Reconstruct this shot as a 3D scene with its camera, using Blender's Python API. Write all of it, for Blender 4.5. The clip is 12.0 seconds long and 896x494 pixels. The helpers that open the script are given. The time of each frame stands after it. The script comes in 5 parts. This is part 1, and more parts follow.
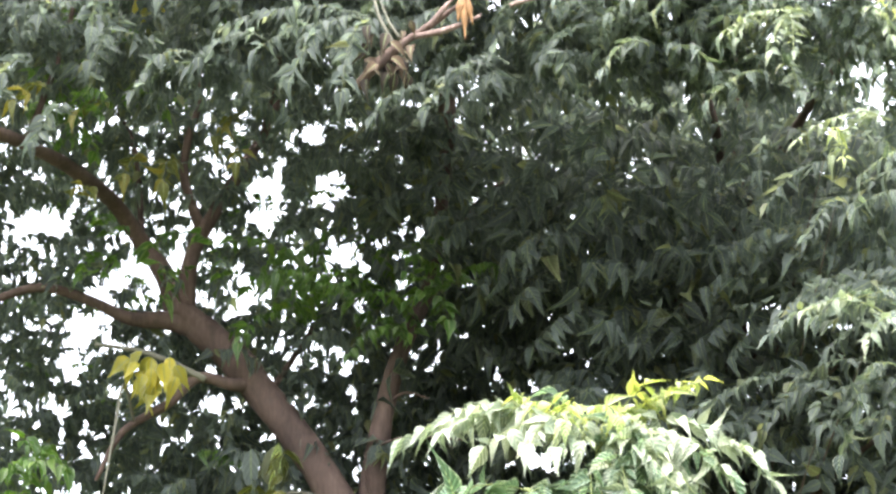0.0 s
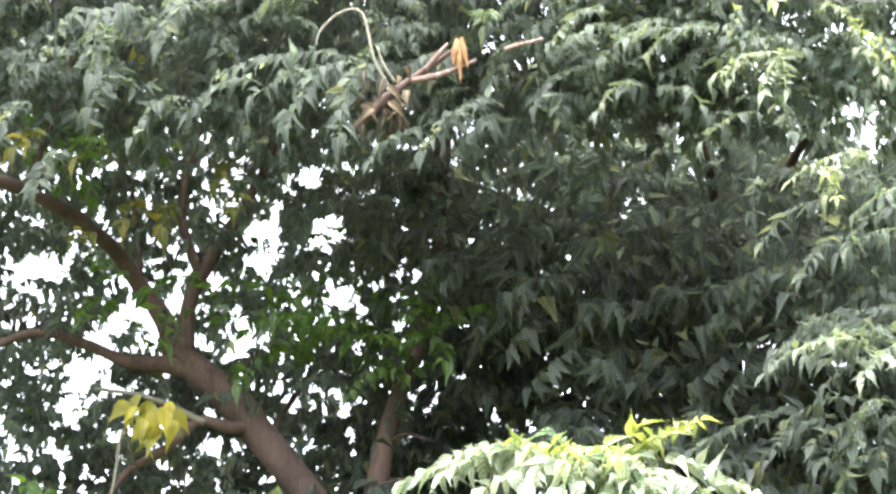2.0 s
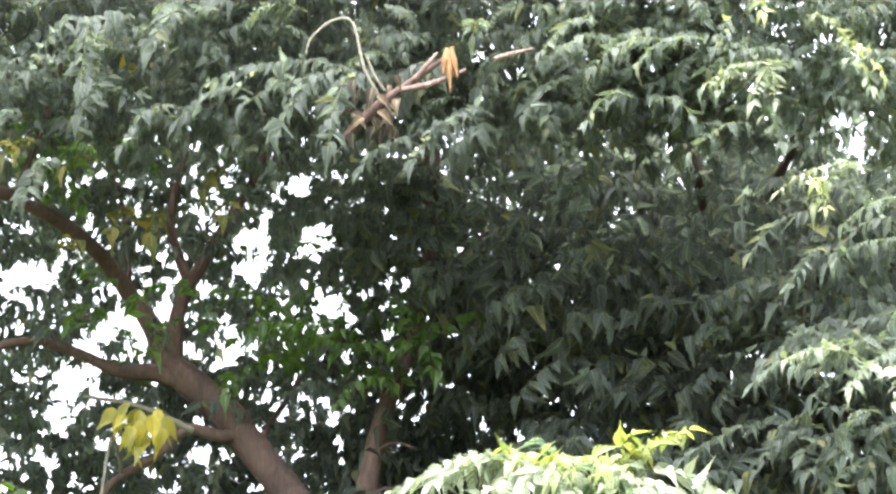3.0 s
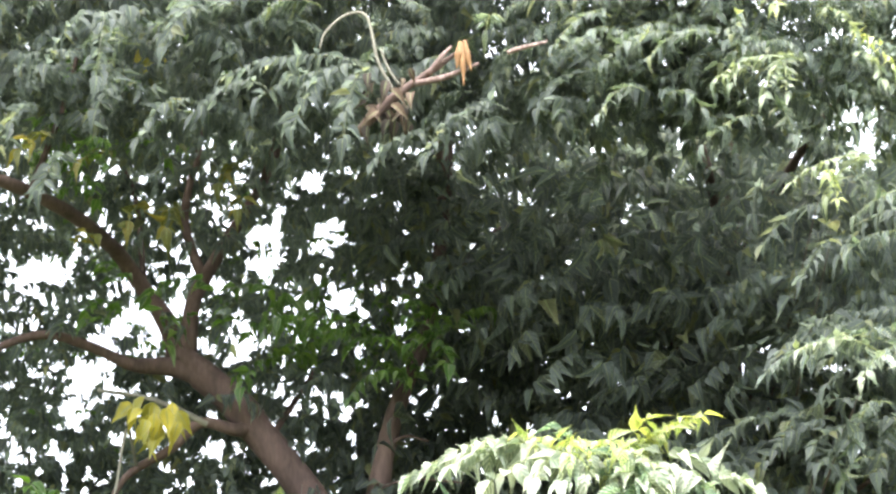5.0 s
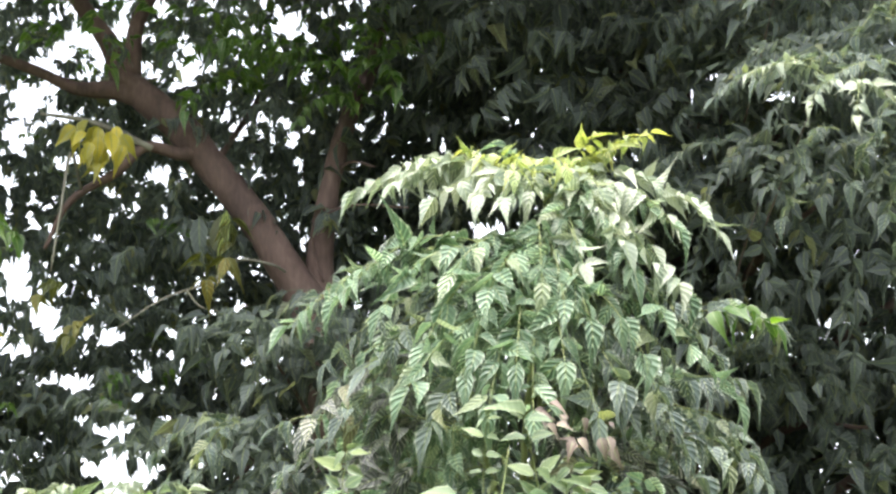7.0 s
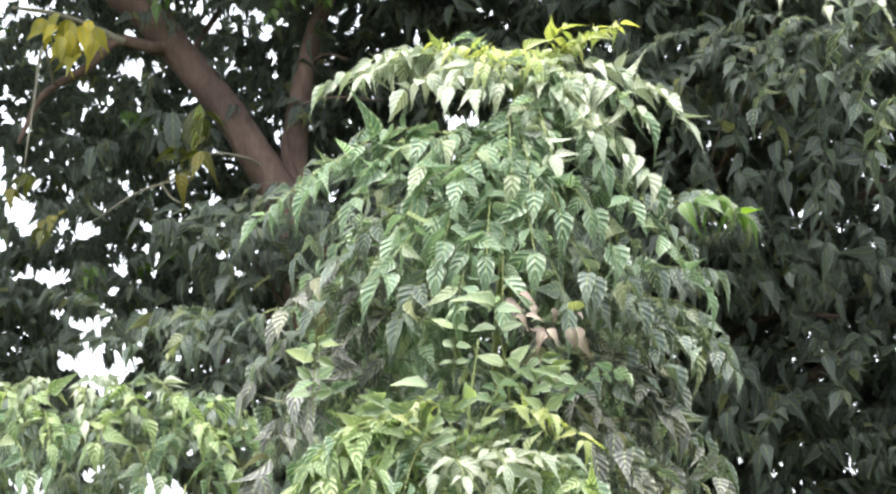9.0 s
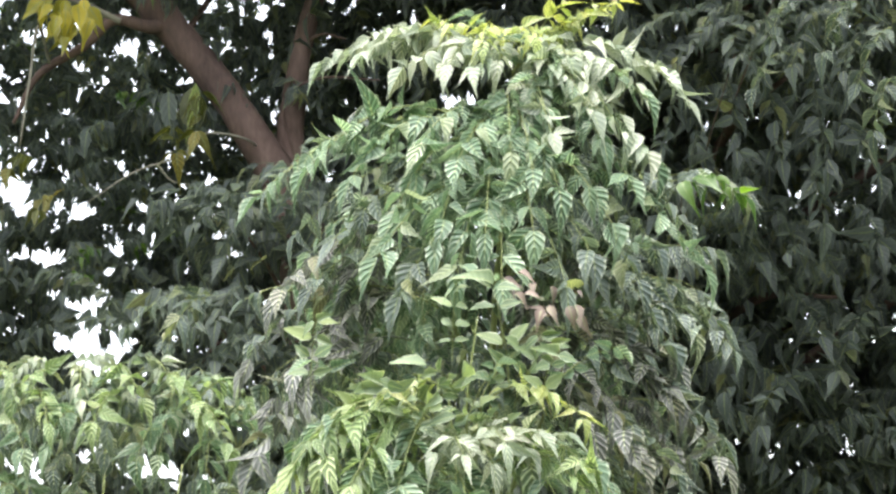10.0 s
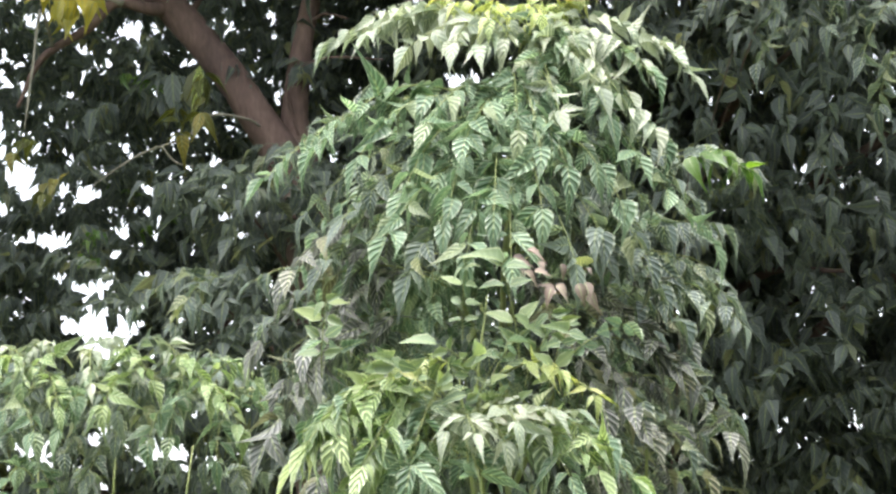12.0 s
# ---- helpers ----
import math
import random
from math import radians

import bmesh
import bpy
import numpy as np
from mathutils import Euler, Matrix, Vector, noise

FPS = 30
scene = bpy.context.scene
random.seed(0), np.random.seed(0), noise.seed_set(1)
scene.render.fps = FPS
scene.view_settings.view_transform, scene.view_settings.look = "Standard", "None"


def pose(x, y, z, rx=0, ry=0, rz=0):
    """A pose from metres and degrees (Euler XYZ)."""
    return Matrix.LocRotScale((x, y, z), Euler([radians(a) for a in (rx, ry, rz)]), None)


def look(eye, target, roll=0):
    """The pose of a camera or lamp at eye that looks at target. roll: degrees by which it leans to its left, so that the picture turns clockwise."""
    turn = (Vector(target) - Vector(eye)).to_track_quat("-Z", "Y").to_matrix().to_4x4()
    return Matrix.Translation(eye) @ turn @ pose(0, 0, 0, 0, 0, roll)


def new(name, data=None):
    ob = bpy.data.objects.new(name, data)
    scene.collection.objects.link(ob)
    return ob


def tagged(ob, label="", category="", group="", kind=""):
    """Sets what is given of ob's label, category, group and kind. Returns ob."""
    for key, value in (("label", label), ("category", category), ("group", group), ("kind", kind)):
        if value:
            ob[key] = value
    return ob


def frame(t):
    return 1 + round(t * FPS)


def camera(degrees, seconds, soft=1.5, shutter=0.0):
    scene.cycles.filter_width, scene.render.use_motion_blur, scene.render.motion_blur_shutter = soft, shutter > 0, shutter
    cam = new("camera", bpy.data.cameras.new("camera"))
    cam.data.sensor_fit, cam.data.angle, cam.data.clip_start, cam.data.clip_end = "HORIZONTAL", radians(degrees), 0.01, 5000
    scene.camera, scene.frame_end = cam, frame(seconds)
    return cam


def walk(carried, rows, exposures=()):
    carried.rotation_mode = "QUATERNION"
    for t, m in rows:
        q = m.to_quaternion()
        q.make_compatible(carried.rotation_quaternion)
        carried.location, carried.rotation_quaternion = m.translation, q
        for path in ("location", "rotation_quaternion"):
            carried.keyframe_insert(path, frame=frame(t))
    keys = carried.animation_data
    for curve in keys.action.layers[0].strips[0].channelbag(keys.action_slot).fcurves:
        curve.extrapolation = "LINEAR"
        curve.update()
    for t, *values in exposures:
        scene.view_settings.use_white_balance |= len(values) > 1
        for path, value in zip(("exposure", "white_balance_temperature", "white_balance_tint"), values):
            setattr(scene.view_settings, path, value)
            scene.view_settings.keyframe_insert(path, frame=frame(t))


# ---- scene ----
cam = camera(25.0, 12.0, soft=2.5)
PATH = [
    (0, (0.056, 0.031, 1.657), (-0.044, 1.868, 2.443), 1.3),
    (0.5, (0.049, 0.005, 1.661), (-0.056, 1.837, 2.455), 1.2),
    (1, (0.056, -0.007, 1.654), (-0.037, 1.822, 2.457), 0.9),
    (1.5, (0.052, -0.042, 1.635), (-0.044, 1.784, 2.445), 0.7),
    (2, (0.049, -0.023, 1.645), (-0.045, 1.798, 2.466), 0.7),
    (2.5, (0.042, -0.03, 1.637), (-0.047, 1.79, 2.463), 0.7),
    (2.7, (0.046, -0.03, 1.65), (-0.039, 1.789, 2.476), 0.7),
    (4.3, (0.02, -0.043, 1.606), (-0.059, 1.769, 2.449), 0.8),
    (4.5, (0.012, -0.054, 1.607), (-0.076, 1.758, 2.449), 0.8),
    (5, (0.029, -0.046, 1.595), (-0.061, 1.77, 2.428), 0.8),
    (5.5, (0.052, -0.032, 1.589), (-0.033, 1.828, 2.317), 0.8),
    (6, (0.054, -0.024, 1.589), (-0.019, 1.859, 2.261), 0.7),
    (6.5, (0.041, 0.016, 1.591), (-0.014, 1.918, 2.209), 0.7),
    (7, (0.041, 0.02, 1.576), (-0.001, 1.931, 2.167), 0.6),
    (7.2, (0.045, 0.016, 1.572), (0.001, 1.932, 2.142), 0.6),
    (8.8, (0.072, 0.009, 1.577), (0.044, 1.948, 2.067), 0.2),
    (9, (0.058, 0.004, 1.572), (0.037, 1.943, 2.06), 0.1),
    (9.5, (0.053, 0.019, 1.571), (0.035, 1.961, 2.048), 0.1),
    (10, (0.051, 0.024, 1.567), (0.035, 1.968, 2.039), 0.1),
    (10.5, (0.061, 0.021, 1.572), (0.038, 1.966, 2.038), -0.4),
    (11, (0.059, 0.021, 1.573), (0.039, 1.969, 2.027), -0.4),
    (11.5, (0.035, 0.021, 1.569), (0.016, 1.969, 2.019), -0.4),
    (12, (0.04, 0.024, 1.568), (0.021, 1.972, 2.019), -0.6),
]
walk(cam, [(t, look(eye, target, roll)) for t, eye, target, roll in PATH], exposures=[(0, 1.9), (1, 1.93), (2, 2.05), (4.5, 2.05), (5.5, 1.8), (6.5, 1.62), (7, 1.42), (9, 1.38), (10.5, 1.27), (12, 1.25)])

# ---------------------------------------------------------------- light
world = bpy.data.worlds.new("sky")
scene.world = world
world.use_nodes = True
wn, wl = world.node_tree.nodes, world.node_tree.links
sky_tex = wn.new("ShaderNodeTexSky")
sky_tex.sky_type = "NISHITA"
sky_tex.sun_disc = False
sky_tex.sun_elevation = radians(72)
sky_tex.sun_rotation = radians(200)
sky_tex.air_density = 1.0
sky_tex.dust_density = 5.0
sky_tex.ozone_density = 1.0
pale = wn.new("ShaderNodeHueSaturation")          # thin even cloud: little colour left
pale.inputs["Saturation"].default_value = 0.34
wl.new(sky_tex.outputs[0], pale.inputs["Color"])
wl.new(pale.outputs[0], wn["Background"].inputs["Color"])
wn["Background"].inputs["Strength"].default_value = 0.37

sun_data = bpy.data.lights.new("sun", "SUN")
sun_data.energy = 0.35
sun_data.angle = radians(25)
sun_data.color = (1.0, 0.985, 0.96)
sun = new("sun", sun_data)
sun.matrix_world = look((-0.7, 2.7, 9.0), (0.0, 5.0, 1.5))


# ---------------------------------------------------------------- materials
def material(name):
    m = bpy.data.materials.new(name)
    m.use_nodes = True
    n, l = m.node_tree.nodes, m.node_tree.links
    return m, n, l, n["Principled BSDF"]


def ramp(n, stops):
    r = n.new("ShaderNodeValToRGB")
    while len(r.color_ramp.elements) < len(stops):
        r.color_ramp.elements.new(0.5)
    for e, (at, col) in zip(r.color_ramp.elements, stops):
        e.position, e.color = at, (*col, 1)
    return r


def maths(n, l, op, a, b=None):
    k = n.new("ShaderNodeMath")
    k.operation = op
    for i, v in enumerate((a, b)):
        if v is None:
            continue
        if isinstance(v, (int, float)):
            k.inputs[i].default_value = v
        else:
            l.new(v, k.inputs[i])
    return k.outputs[0]


def leaf_material(name, stops, rough=0.32, through_light=0.42, glow=(1.15, 1.2, 0.75), pleat=0.12, rim=0.22, vein_shading=0.0, gloss=0.8):
    """A leaf: green varying from leaf to leaf, pleats along each vein with shading painted in, a pale midrib, light
    coming through.
    """
    m, n, l, p = material(name)
    geo, info = n.new("ShaderNodeNewGeometry"), n.new("ShaderNodeObjectInfo")
    either = maths(n, l, "FRACT", maths(n, l, "ADD", geo.outputs["Random Per Island"], info.outputs["Random"]))
    r = ramp(n, stops)
    l.new(either, r.inputs[0])
    coord = n.new("ShaderNodeTexCoord")
    patch = n.new("ShaderNodeTexNoise")
    patch.inputs["Scale"].default_value = 9.0
    patch.inputs["Detail"].default_value = 6.0
    l.new(geo.outputs["Position"], patch.inputs["Vector"])
    tone = n.new("ShaderNodeMix")
    tone.data_type, tone.blend_type = "RGBA", "MULTIPLY"
    tone.inputs["Factor"].default_value = 1.0
    shade = ramp(n, [(0.3, (0.62, 0.66, 0.6)), (0.7, (1.25, 1.2, 1.15))])
    l.new(patch.outputs[0], shade.inputs[0])
    l.new(r.outputs[0], tone.inputs["A"])
    l.new(shade.outputs[0], tone.inputs["B"])
    sep = n.new("ShaderNodeSeparateXYZ")
    l.new(coord.outputs["UV"], sep.inputs[0])
    across = maths(n, l, "ABSOLUTE", maths(n, l, "SUBTRACT", sep.outputs[1], 0.5))
    rib = maths(n, l, "LESS_THAN", across, 0.06)
    mid = n.new("ShaderNodeMix")
    mid.data_type = "RGBA"
    l.new(maths(n, l, "MULTIPLY", rib, 0.45), mid.inputs["Factor"])
    l.new(tone.outputs["Result"], mid.inputs["A"])
    mid.inputs["B"].default_value = (0.30, 0.36, 0.16, 1)
    margin = n.new("ShaderNodeMix")               # a thin pale rim all round, a camera's sharpening halo put into the colour
    margin.data_type = "RGBA"
    l.new(maths(n, l, "MULTIPLY", maths(n, l, "GREATER_THAN", across, 0.41), rim), margin.inputs["Factor"])
    l.new(mid.outputs["Result"], margin.inputs["A"])
    margin.inputs["B"].default_value = (0.50, 0.55, 0.40, 1)
    mid = margin
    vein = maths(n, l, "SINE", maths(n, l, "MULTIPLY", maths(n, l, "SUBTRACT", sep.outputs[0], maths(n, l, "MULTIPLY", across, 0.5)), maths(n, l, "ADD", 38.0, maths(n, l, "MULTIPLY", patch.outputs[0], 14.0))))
    if vein_shading:                                     # pale vein lines, and the pleats' shading painted in: bright crests, dark troughs
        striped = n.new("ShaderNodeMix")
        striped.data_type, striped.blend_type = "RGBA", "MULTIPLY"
        l.new(maths(n, l, "MULTIPLY", maths(n, l, "ADD", maths(n, l, "FRACT", maths(n, l, "MULTIPLY", either, 7.3)), 0.25), vein_shading * 1.5), striped.inputs["Factor"])
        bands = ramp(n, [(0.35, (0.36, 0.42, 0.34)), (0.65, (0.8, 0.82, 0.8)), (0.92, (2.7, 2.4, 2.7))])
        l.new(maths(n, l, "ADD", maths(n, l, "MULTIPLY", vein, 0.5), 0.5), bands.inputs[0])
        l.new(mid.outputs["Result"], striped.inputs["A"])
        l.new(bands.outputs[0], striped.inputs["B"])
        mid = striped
    l.new(mid.outputs["Result"], p.inputs["Base Color"])
    bump = n.new("ShaderNodeBump")
    bump.inputs["Strength"].default_value = pleat
    bump.inputs["Distance"].default_value = 0.004
    l.new(maths(n, l, "MULTIPLY", vein, patch.outputs[0]), bump.inputs["Height"])
    l.new(bump.outputs[0], p.inputs["Normal"])
    p.inputs["Roughness"].default_value = rough
    p.inputs["Specular IOR Level"].default_value = gloss
    trans = n.new("ShaderNodeBsdfTranslucent")
    tint = n.new("ShaderNodeMix")
    tint.data_type, tint.blend_type = "RGBA", "MULTIPLY"
    tint.inputs["Factor"].default_value = 1.0
    tint.inputs["B"].default_value = (*glow, 1)
    l.new(mid.outputs["Result"], tint.inputs["A"])
    l.new(tint.outputs["Result"], trans.inputs["Color"])
    mix = n.new("ShaderNodeMixShader")
    mix.inputs[0].default_value = through_light
    l.new(p.outputs[0], mix.inputs[1])
    l.new(trans.outputs[0], mix.inputs[2])
    l.new(mix.outputs[0], n["Material Output"].inputs["Surface"])
    return m


def rough_material(name, stops, scale, rough=0.9, bump=0.6, stretch=(1, 1, 1), distance=0.01):
    """Bark, soil, plaster: noise at two scales in colour and relief."""
    m, n, l, p = material(name)
    coord, mapping = n.new("ShaderNodeTexCoord"), n.new("ShaderNodeMapping")
    mapping.inputs["Scale"].default_value = stretch
    l.new(coord.outputs["Object"], mapping.inputs[0])
    big, fine = n.new("ShaderNodeTexNoise"), n.new("ShaderNodeTexNoise")
    for k, s in ((big, scale), (fine, scale * 9)):
        k.inputs["Scale"].default_value = s
        k.inputs["Detail"].default_value = 8.0
        l.new(mapping.outputs[0], k.inputs["Vector"])
    both = maths(n, l, "ADD", maths(n, l, "MULTIPLY", big.outputs[0], 0.6), maths(n, l, "MULTIPLY", fine.outputs[0], 0.4))
    r = ramp(n, stops)
    l.new(both, r.inputs[0])
    l.new(r.outputs[0], p.inputs["Base Color"])
    b = n.new("ShaderNodeBump")
    b.inputs["Strength"].default_value, b.inputs["Distance"].default_value = bump, distance
    l.new(both, b.inputs["Height"])
    l.new(b.outputs[0], p.inputs["Normal"])
    p.inputs["Roughness"].default_value = rough
    return m


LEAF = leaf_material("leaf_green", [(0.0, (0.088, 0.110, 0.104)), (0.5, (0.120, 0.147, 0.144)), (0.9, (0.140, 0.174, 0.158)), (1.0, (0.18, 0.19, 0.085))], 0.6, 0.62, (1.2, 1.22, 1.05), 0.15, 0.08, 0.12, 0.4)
# duller, greyer copy of the leaf with shade put into its colour
LEAF_SHADED = leaf_material("leaf_dull", [(0.0, (0.088, 0.100, 0.092)), (0.5, (0.125, 0.138, 0.130)), (0.9, (0.155, 0.172, 0.150)), (1.0, (0.20, 0.20, 0.10))], 0.42, 0.4, (1.1, 1.12, 0.9), 0.5, 0.2, 0.5, 0.7)
# saturated green leaf, with backlight put into the colour
LEAF_GREEN_BACKLIT = leaf_material("leaf_grass_green", [(0.0, (0.055, 0.13, 0.022)), (0.6, (0.09, 0.19, 0.032)), (1.0, (0.15, 0.25, 0.04))], 0.45, 0.55, (1.1, 1.2, 0.5))
LEAF_LIGHT = leaf_material("leaf_mid_green", [(0.0, (0.075, 0.11, 0.085)), (0.5, (0.118, 0.158, 0.15)), (0.9, (0.158, 0.212, 0.178)), (1.0, (0.24, 0.27, 0.13))], 0.42, 0.42, pleat=0.6, rim=0.3, vein_shading=0.38, gloss=0.6)
LEAF_FRESH = leaf_material("leaf_fresh", [(0.0, (0.090, 0.158, 0.090)), (0.5, (0.140, 0.226, 0.143)), (0.88, (0.198, 0.295, 0.19)), (1.0, (0.30, 0.36, 0.23))], 0.4, 0.42, (1.12, 1.16, 0.9), pleat=0.6, rim=0.3, vein_shading=0.42, gloss=0.6)
# paler copy of the mid green, the light on outer leaves painted in
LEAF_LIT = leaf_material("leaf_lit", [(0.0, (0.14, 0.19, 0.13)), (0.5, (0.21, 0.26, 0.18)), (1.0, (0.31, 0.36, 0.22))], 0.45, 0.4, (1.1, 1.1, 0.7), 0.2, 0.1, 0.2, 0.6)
LEAF_BROAD = leaf_material("leaf_broad", [(0.0, (0.095, 0.15, 0.075)), (0.4, (0.15, 0.21, 0.13)), (0.85, (0.20, 0.27, 0.15)), (1.0, (0.26, 0.32, 0.15))], 0.55, 0.35, (1.1, 1.15, 0.6), 0.06, 0.5, 0.05, 0.4)
# pale leaf, whitened further by open light put into its colour
LEAF_PALE_LIT = leaf_material("leaf_young", [(0.0, (0.18, 0.24, 0.16)), (0.5, (0.28, 0.33, 0.25)), (1.0, (0.39, 0.43, 0.33))], 0.4, 0.35, (1.08, 1.1, 0.85), 0.3, vein_shading=0.25)
LEAF_SHOOT = leaf_material("leaf_shoot", [(0.0, (0.25, 0.34, 0.12)), (0.6, (0.35, 0.42, 0.15)), (1.0, (0.44, 0.47, 0.18))], 0.4, 0.4, (1.1, 1.1, 0.5), 0.25, vein_shading=0.4)
LEAF_OLIVE = leaf_material("leaf_olive", [(0.0, (0.075, 0.09, 0.025)), (0.6, (0.13, 0.14, 0.035)), (1.0, (0.24, 0.21, 0.05))], 0.5, 0.55, (1.15, 1.1, 0.5), 0.2, 0.1, 0.2, 0.4)
LEAF_SPRING = leaf_material("leaf_spring", [(0.0, (0.15, 0.23, 0.09)), (0.5, (0.215, 0.31, 0.145)), (1.0, (0.32, 0.40, 0.20))], 0.4, 0.4, (1.1, 1.15, 0.7), 0.5, 0.3, 0.4, 0.6)
LEAF_YELLOW = leaf_material("leaf_yellow", [(0.0, (0.34, 0.33, 0.05)), (0.4, (0.50, 0.45, 0.05)), (1.0, (0.68, 0.58, 0.07))], 0.45, 0.5, (1.1, 1.05, 0.5))
LEAF_DRY = leaf_material("leaf_dry", [(0.0, (0.055, 0.037, 0.03)), (0.5, (0.15, 0.108, 0.088)), (1.0, (0.30, 0.24, 0.205))], 0.75, 0.15, (1, 0.9, 0.7), rim=0.0)
LEAF_RUST = leaf_material("leaf_rust", [(0.0, (0.02, 0.013, 0.009)), (0.6, (0.045, 0.028, 0.018)), (1.0, (0.09, 0.055, 0.03))], 0.9, 0.15, (1, 0.9, 0.7), rim=0.0)
BARK = rough_material("bark", [(0.3, (0.048, 0.031, 0.026)), (0.5, (0.105, 0.068, 0.055)), (0.7, (0.175, 0.12, 0.098))], 7, 0.9, 0.7, (1, 1, 0.35), 0.012)
TWIG = rough_material("twig_bark", [(0.3, (0.13, 0.12, 0.09)), (0.7, (0.27, 0.26, 0.20))], 14, 0.85, 0.4)
STALK = rough_material("green_stalk", [(0.3, (0.12, 0.16, 0.05)), (0.7, (0.25, 0.28, 0.10))], 20, 0.6, 0.2)
STALK_DARK = rough_material("dark_stalk", [(0.3, (0.05, 0.07, 0.04)), (0.7, (0.11, 0.13, 0.07))], 20, 0.7, 0.2)
TORN = rough_material("torn_wood", [(0.3, (0.12, 0.06, 0.025)), (0.5, (0.24, 0.125, 0.045)), (0.72, (0.38, 0.25, 0.13))], 16, 0.8, 0.6, (1, 1, 0.2))
SPLIT = rough_material("split_wood", [(0.3, (0.09, 0.055, 0.045)), (0.5, (0.20, 0.135, 0.115)), (0.68, (0.48, 0.37, 0.33))], 18, 0.8, 0.5, (1, 1, 0.2))
SOIL = rough_material("grass_soil", [(0.3, (0.035, 0.05, 0.02)), (0.5, (0.07, 0.09, 0.03)), (0.7, (0.13, 0.10, 0.06))], 1.5, 0.95, 0.6)
PLASTER = rough_material("plaster", [(0.3, (0.36, 0.35, 0.34)), (0.7, (0.46, 0.45, 0.43))], 2.5, 0.95, 0.3)


# ---------------------------------------------------------------- mesh helpers
def thing(name, at, label, category, group="", kind=""):
    ob = new(name)
    ob.location = at
    ob.empty_display_size = 0.1
    return tagged(ob, label, category, group, kind)


def under(ob, parent):
    """Makes ob a part of parent, staying where it is in the world."""
    ob.parent = parent
    ob.matrix_parent_inverse = Matrix.Translation(parent.location).inverted() if parent.type == "EMPTY" else Matrix()
    return ob


def part(name, bm, mat, parent, label="", kind=""):
    me = bpy.data.meshes.new(name)
    bm.to_mesh(me)
    bm.free()
    me.materials.append(mat)
    me.shade_smooth()
    return under(tagged(new(name, me), label, kind=kind), parent)


def spline(points, radii, steps=6):
    """Catmull-Rom through the points, with the radii along it."""
    p = [Vector(q) for q in points]
    p = [2 * p[0] - p[1]] + p + [2 * p[-1] - p[-2]]
    rr = np.interp(np.linspace(0, 1, len(points)), np.linspace(0, 1, len(radii)), radii)
    out = []
    for i in range(len(points) - 1):
        a, b, c, d = p[i : i + 4]
        for k in range(steps):
            t = k / steps
            q = 0.5 * (2 * b + (c - a) * t + (2 * a - 5 * b + 4 * c - d) * t * t + (3 * b - a - 3 * c + d) * t**3)
            out.append((q, rr[i] + (rr[i + 1] - rr[i]) * t))
    out.append((p[-2], rr[-1]))
    return out


def limb(bm, points, radii, sides=10, lump=0.12, steps=6, seed=0.0):
    """A round, slightly lumpy branch with closed ends, added to bm."""
    path = spline(points, radii, steps)
    rings = []
    for i, (q, r) in enumerate(path):
        a, b = path[max(i - 1, 0)][0], path[min(i + 1, len(path) - 1)][0]
        d = (b - a).normalized()
        s = d.cross(Vector((0.03, 1, 0.02))).normalized()
        t = d.cross(s)
        ring = []
        for k in range(sides):
            w = 2 * math.pi * k / sides
            way = s * math.cos(w) + t * math.sin(w)
            swell = 1 + lump * noise.noise((q + way * r) * 9 + Vector((seed, 0, 0)))
            ring.append(bm.verts.new(q + way * r * swell))
        rings.append(ring)
    for a, b in zip(rings, rings[1:]):
        for k in range(sides):
            bm.faces.new((a[k], a[(k + 1) % sides], b[(k + 1) % sides], b[k]))
    bm.faces.new(list(reversed(rings[0])))
    bm.faces.new(rings[-1])


def limb_part(name, points, radii, mat, parent, label="", sides=10, lump=0.12, steps=6):
    bm = bmesh.new()
    limb(bm, points, radii, sides, lump, steps, seed=points[0][0] * 3)
    return part(name, bm, mat, parent, label)


# ---------------------------------------------------------------- leaves
# One leaflet, one metre long: stations along the midrib and half widths; a drawn-out tip.
FINE = ((0.0, 0.0), (0.10, 0.13), (0.30, 0.215), (0.52, 0.165), (0.74, 0.06), (1.0, 0.0))
PLAIN = ((0.0, 0.0), (0.30, 0.225), (0.62, 0.145), (1.0, 0.0))


def leaf_shape(stations):
    """Vertices (along, across), and triangles of the leaflet."""
    n = len(stations)
    verts = [(u, 0.0) for u, _ in stations]
    verts += [(u, w) for u, w in stations[1:-1]] + [(u, -w) for u, w in stations[1:-1]]
    tris = []
    for side, first in ((1, n), (-1, n + n - 2)):
        e = [first + i for i in range(n - 2)]
        fan = [(0, 1, e[0])]
        for i in range(n - 3):
            fan += [(i + 1, i + 2, e[i + 1]), (i + 1, e[i + 1], e[i])]
        fan.append((n - 2, n - 1, e[-1]))
        tris += fan if side > 0 else [(a, c, b) for a, b, c in fan]
    return np.array(verts), np.array(tris)


SLIM = ((0.0, 0.0), (0.12, 0.11), (0.36, 0.165), (0.68, 0.09), (1.0, 0.0))
OVAL = ((0.0, 0.0), (0.10, 0.13), (0.36, 0.255), (0.66, 0.185), (1.0, 0.0))
DRIP = ((0.0, 0.0), (0.06, 0.10), (0.20, 0.20), (0.38, 0.19), (0.57, 0.105), (0.75, 0.036), (1.0, 0.0))
SHAPES = {"drip": leaf_shape(DRIP), "fine": leaf_shape(FINE), "plain": leaf_shape(PLAIN), "slim": leaf_shape(SLIM), "oval": leaf_shape(OVAL)}


def unit(v):
    return v / np.maximum(np.linalg.norm(v, axis=-1, keepdims=True), 1e-9)


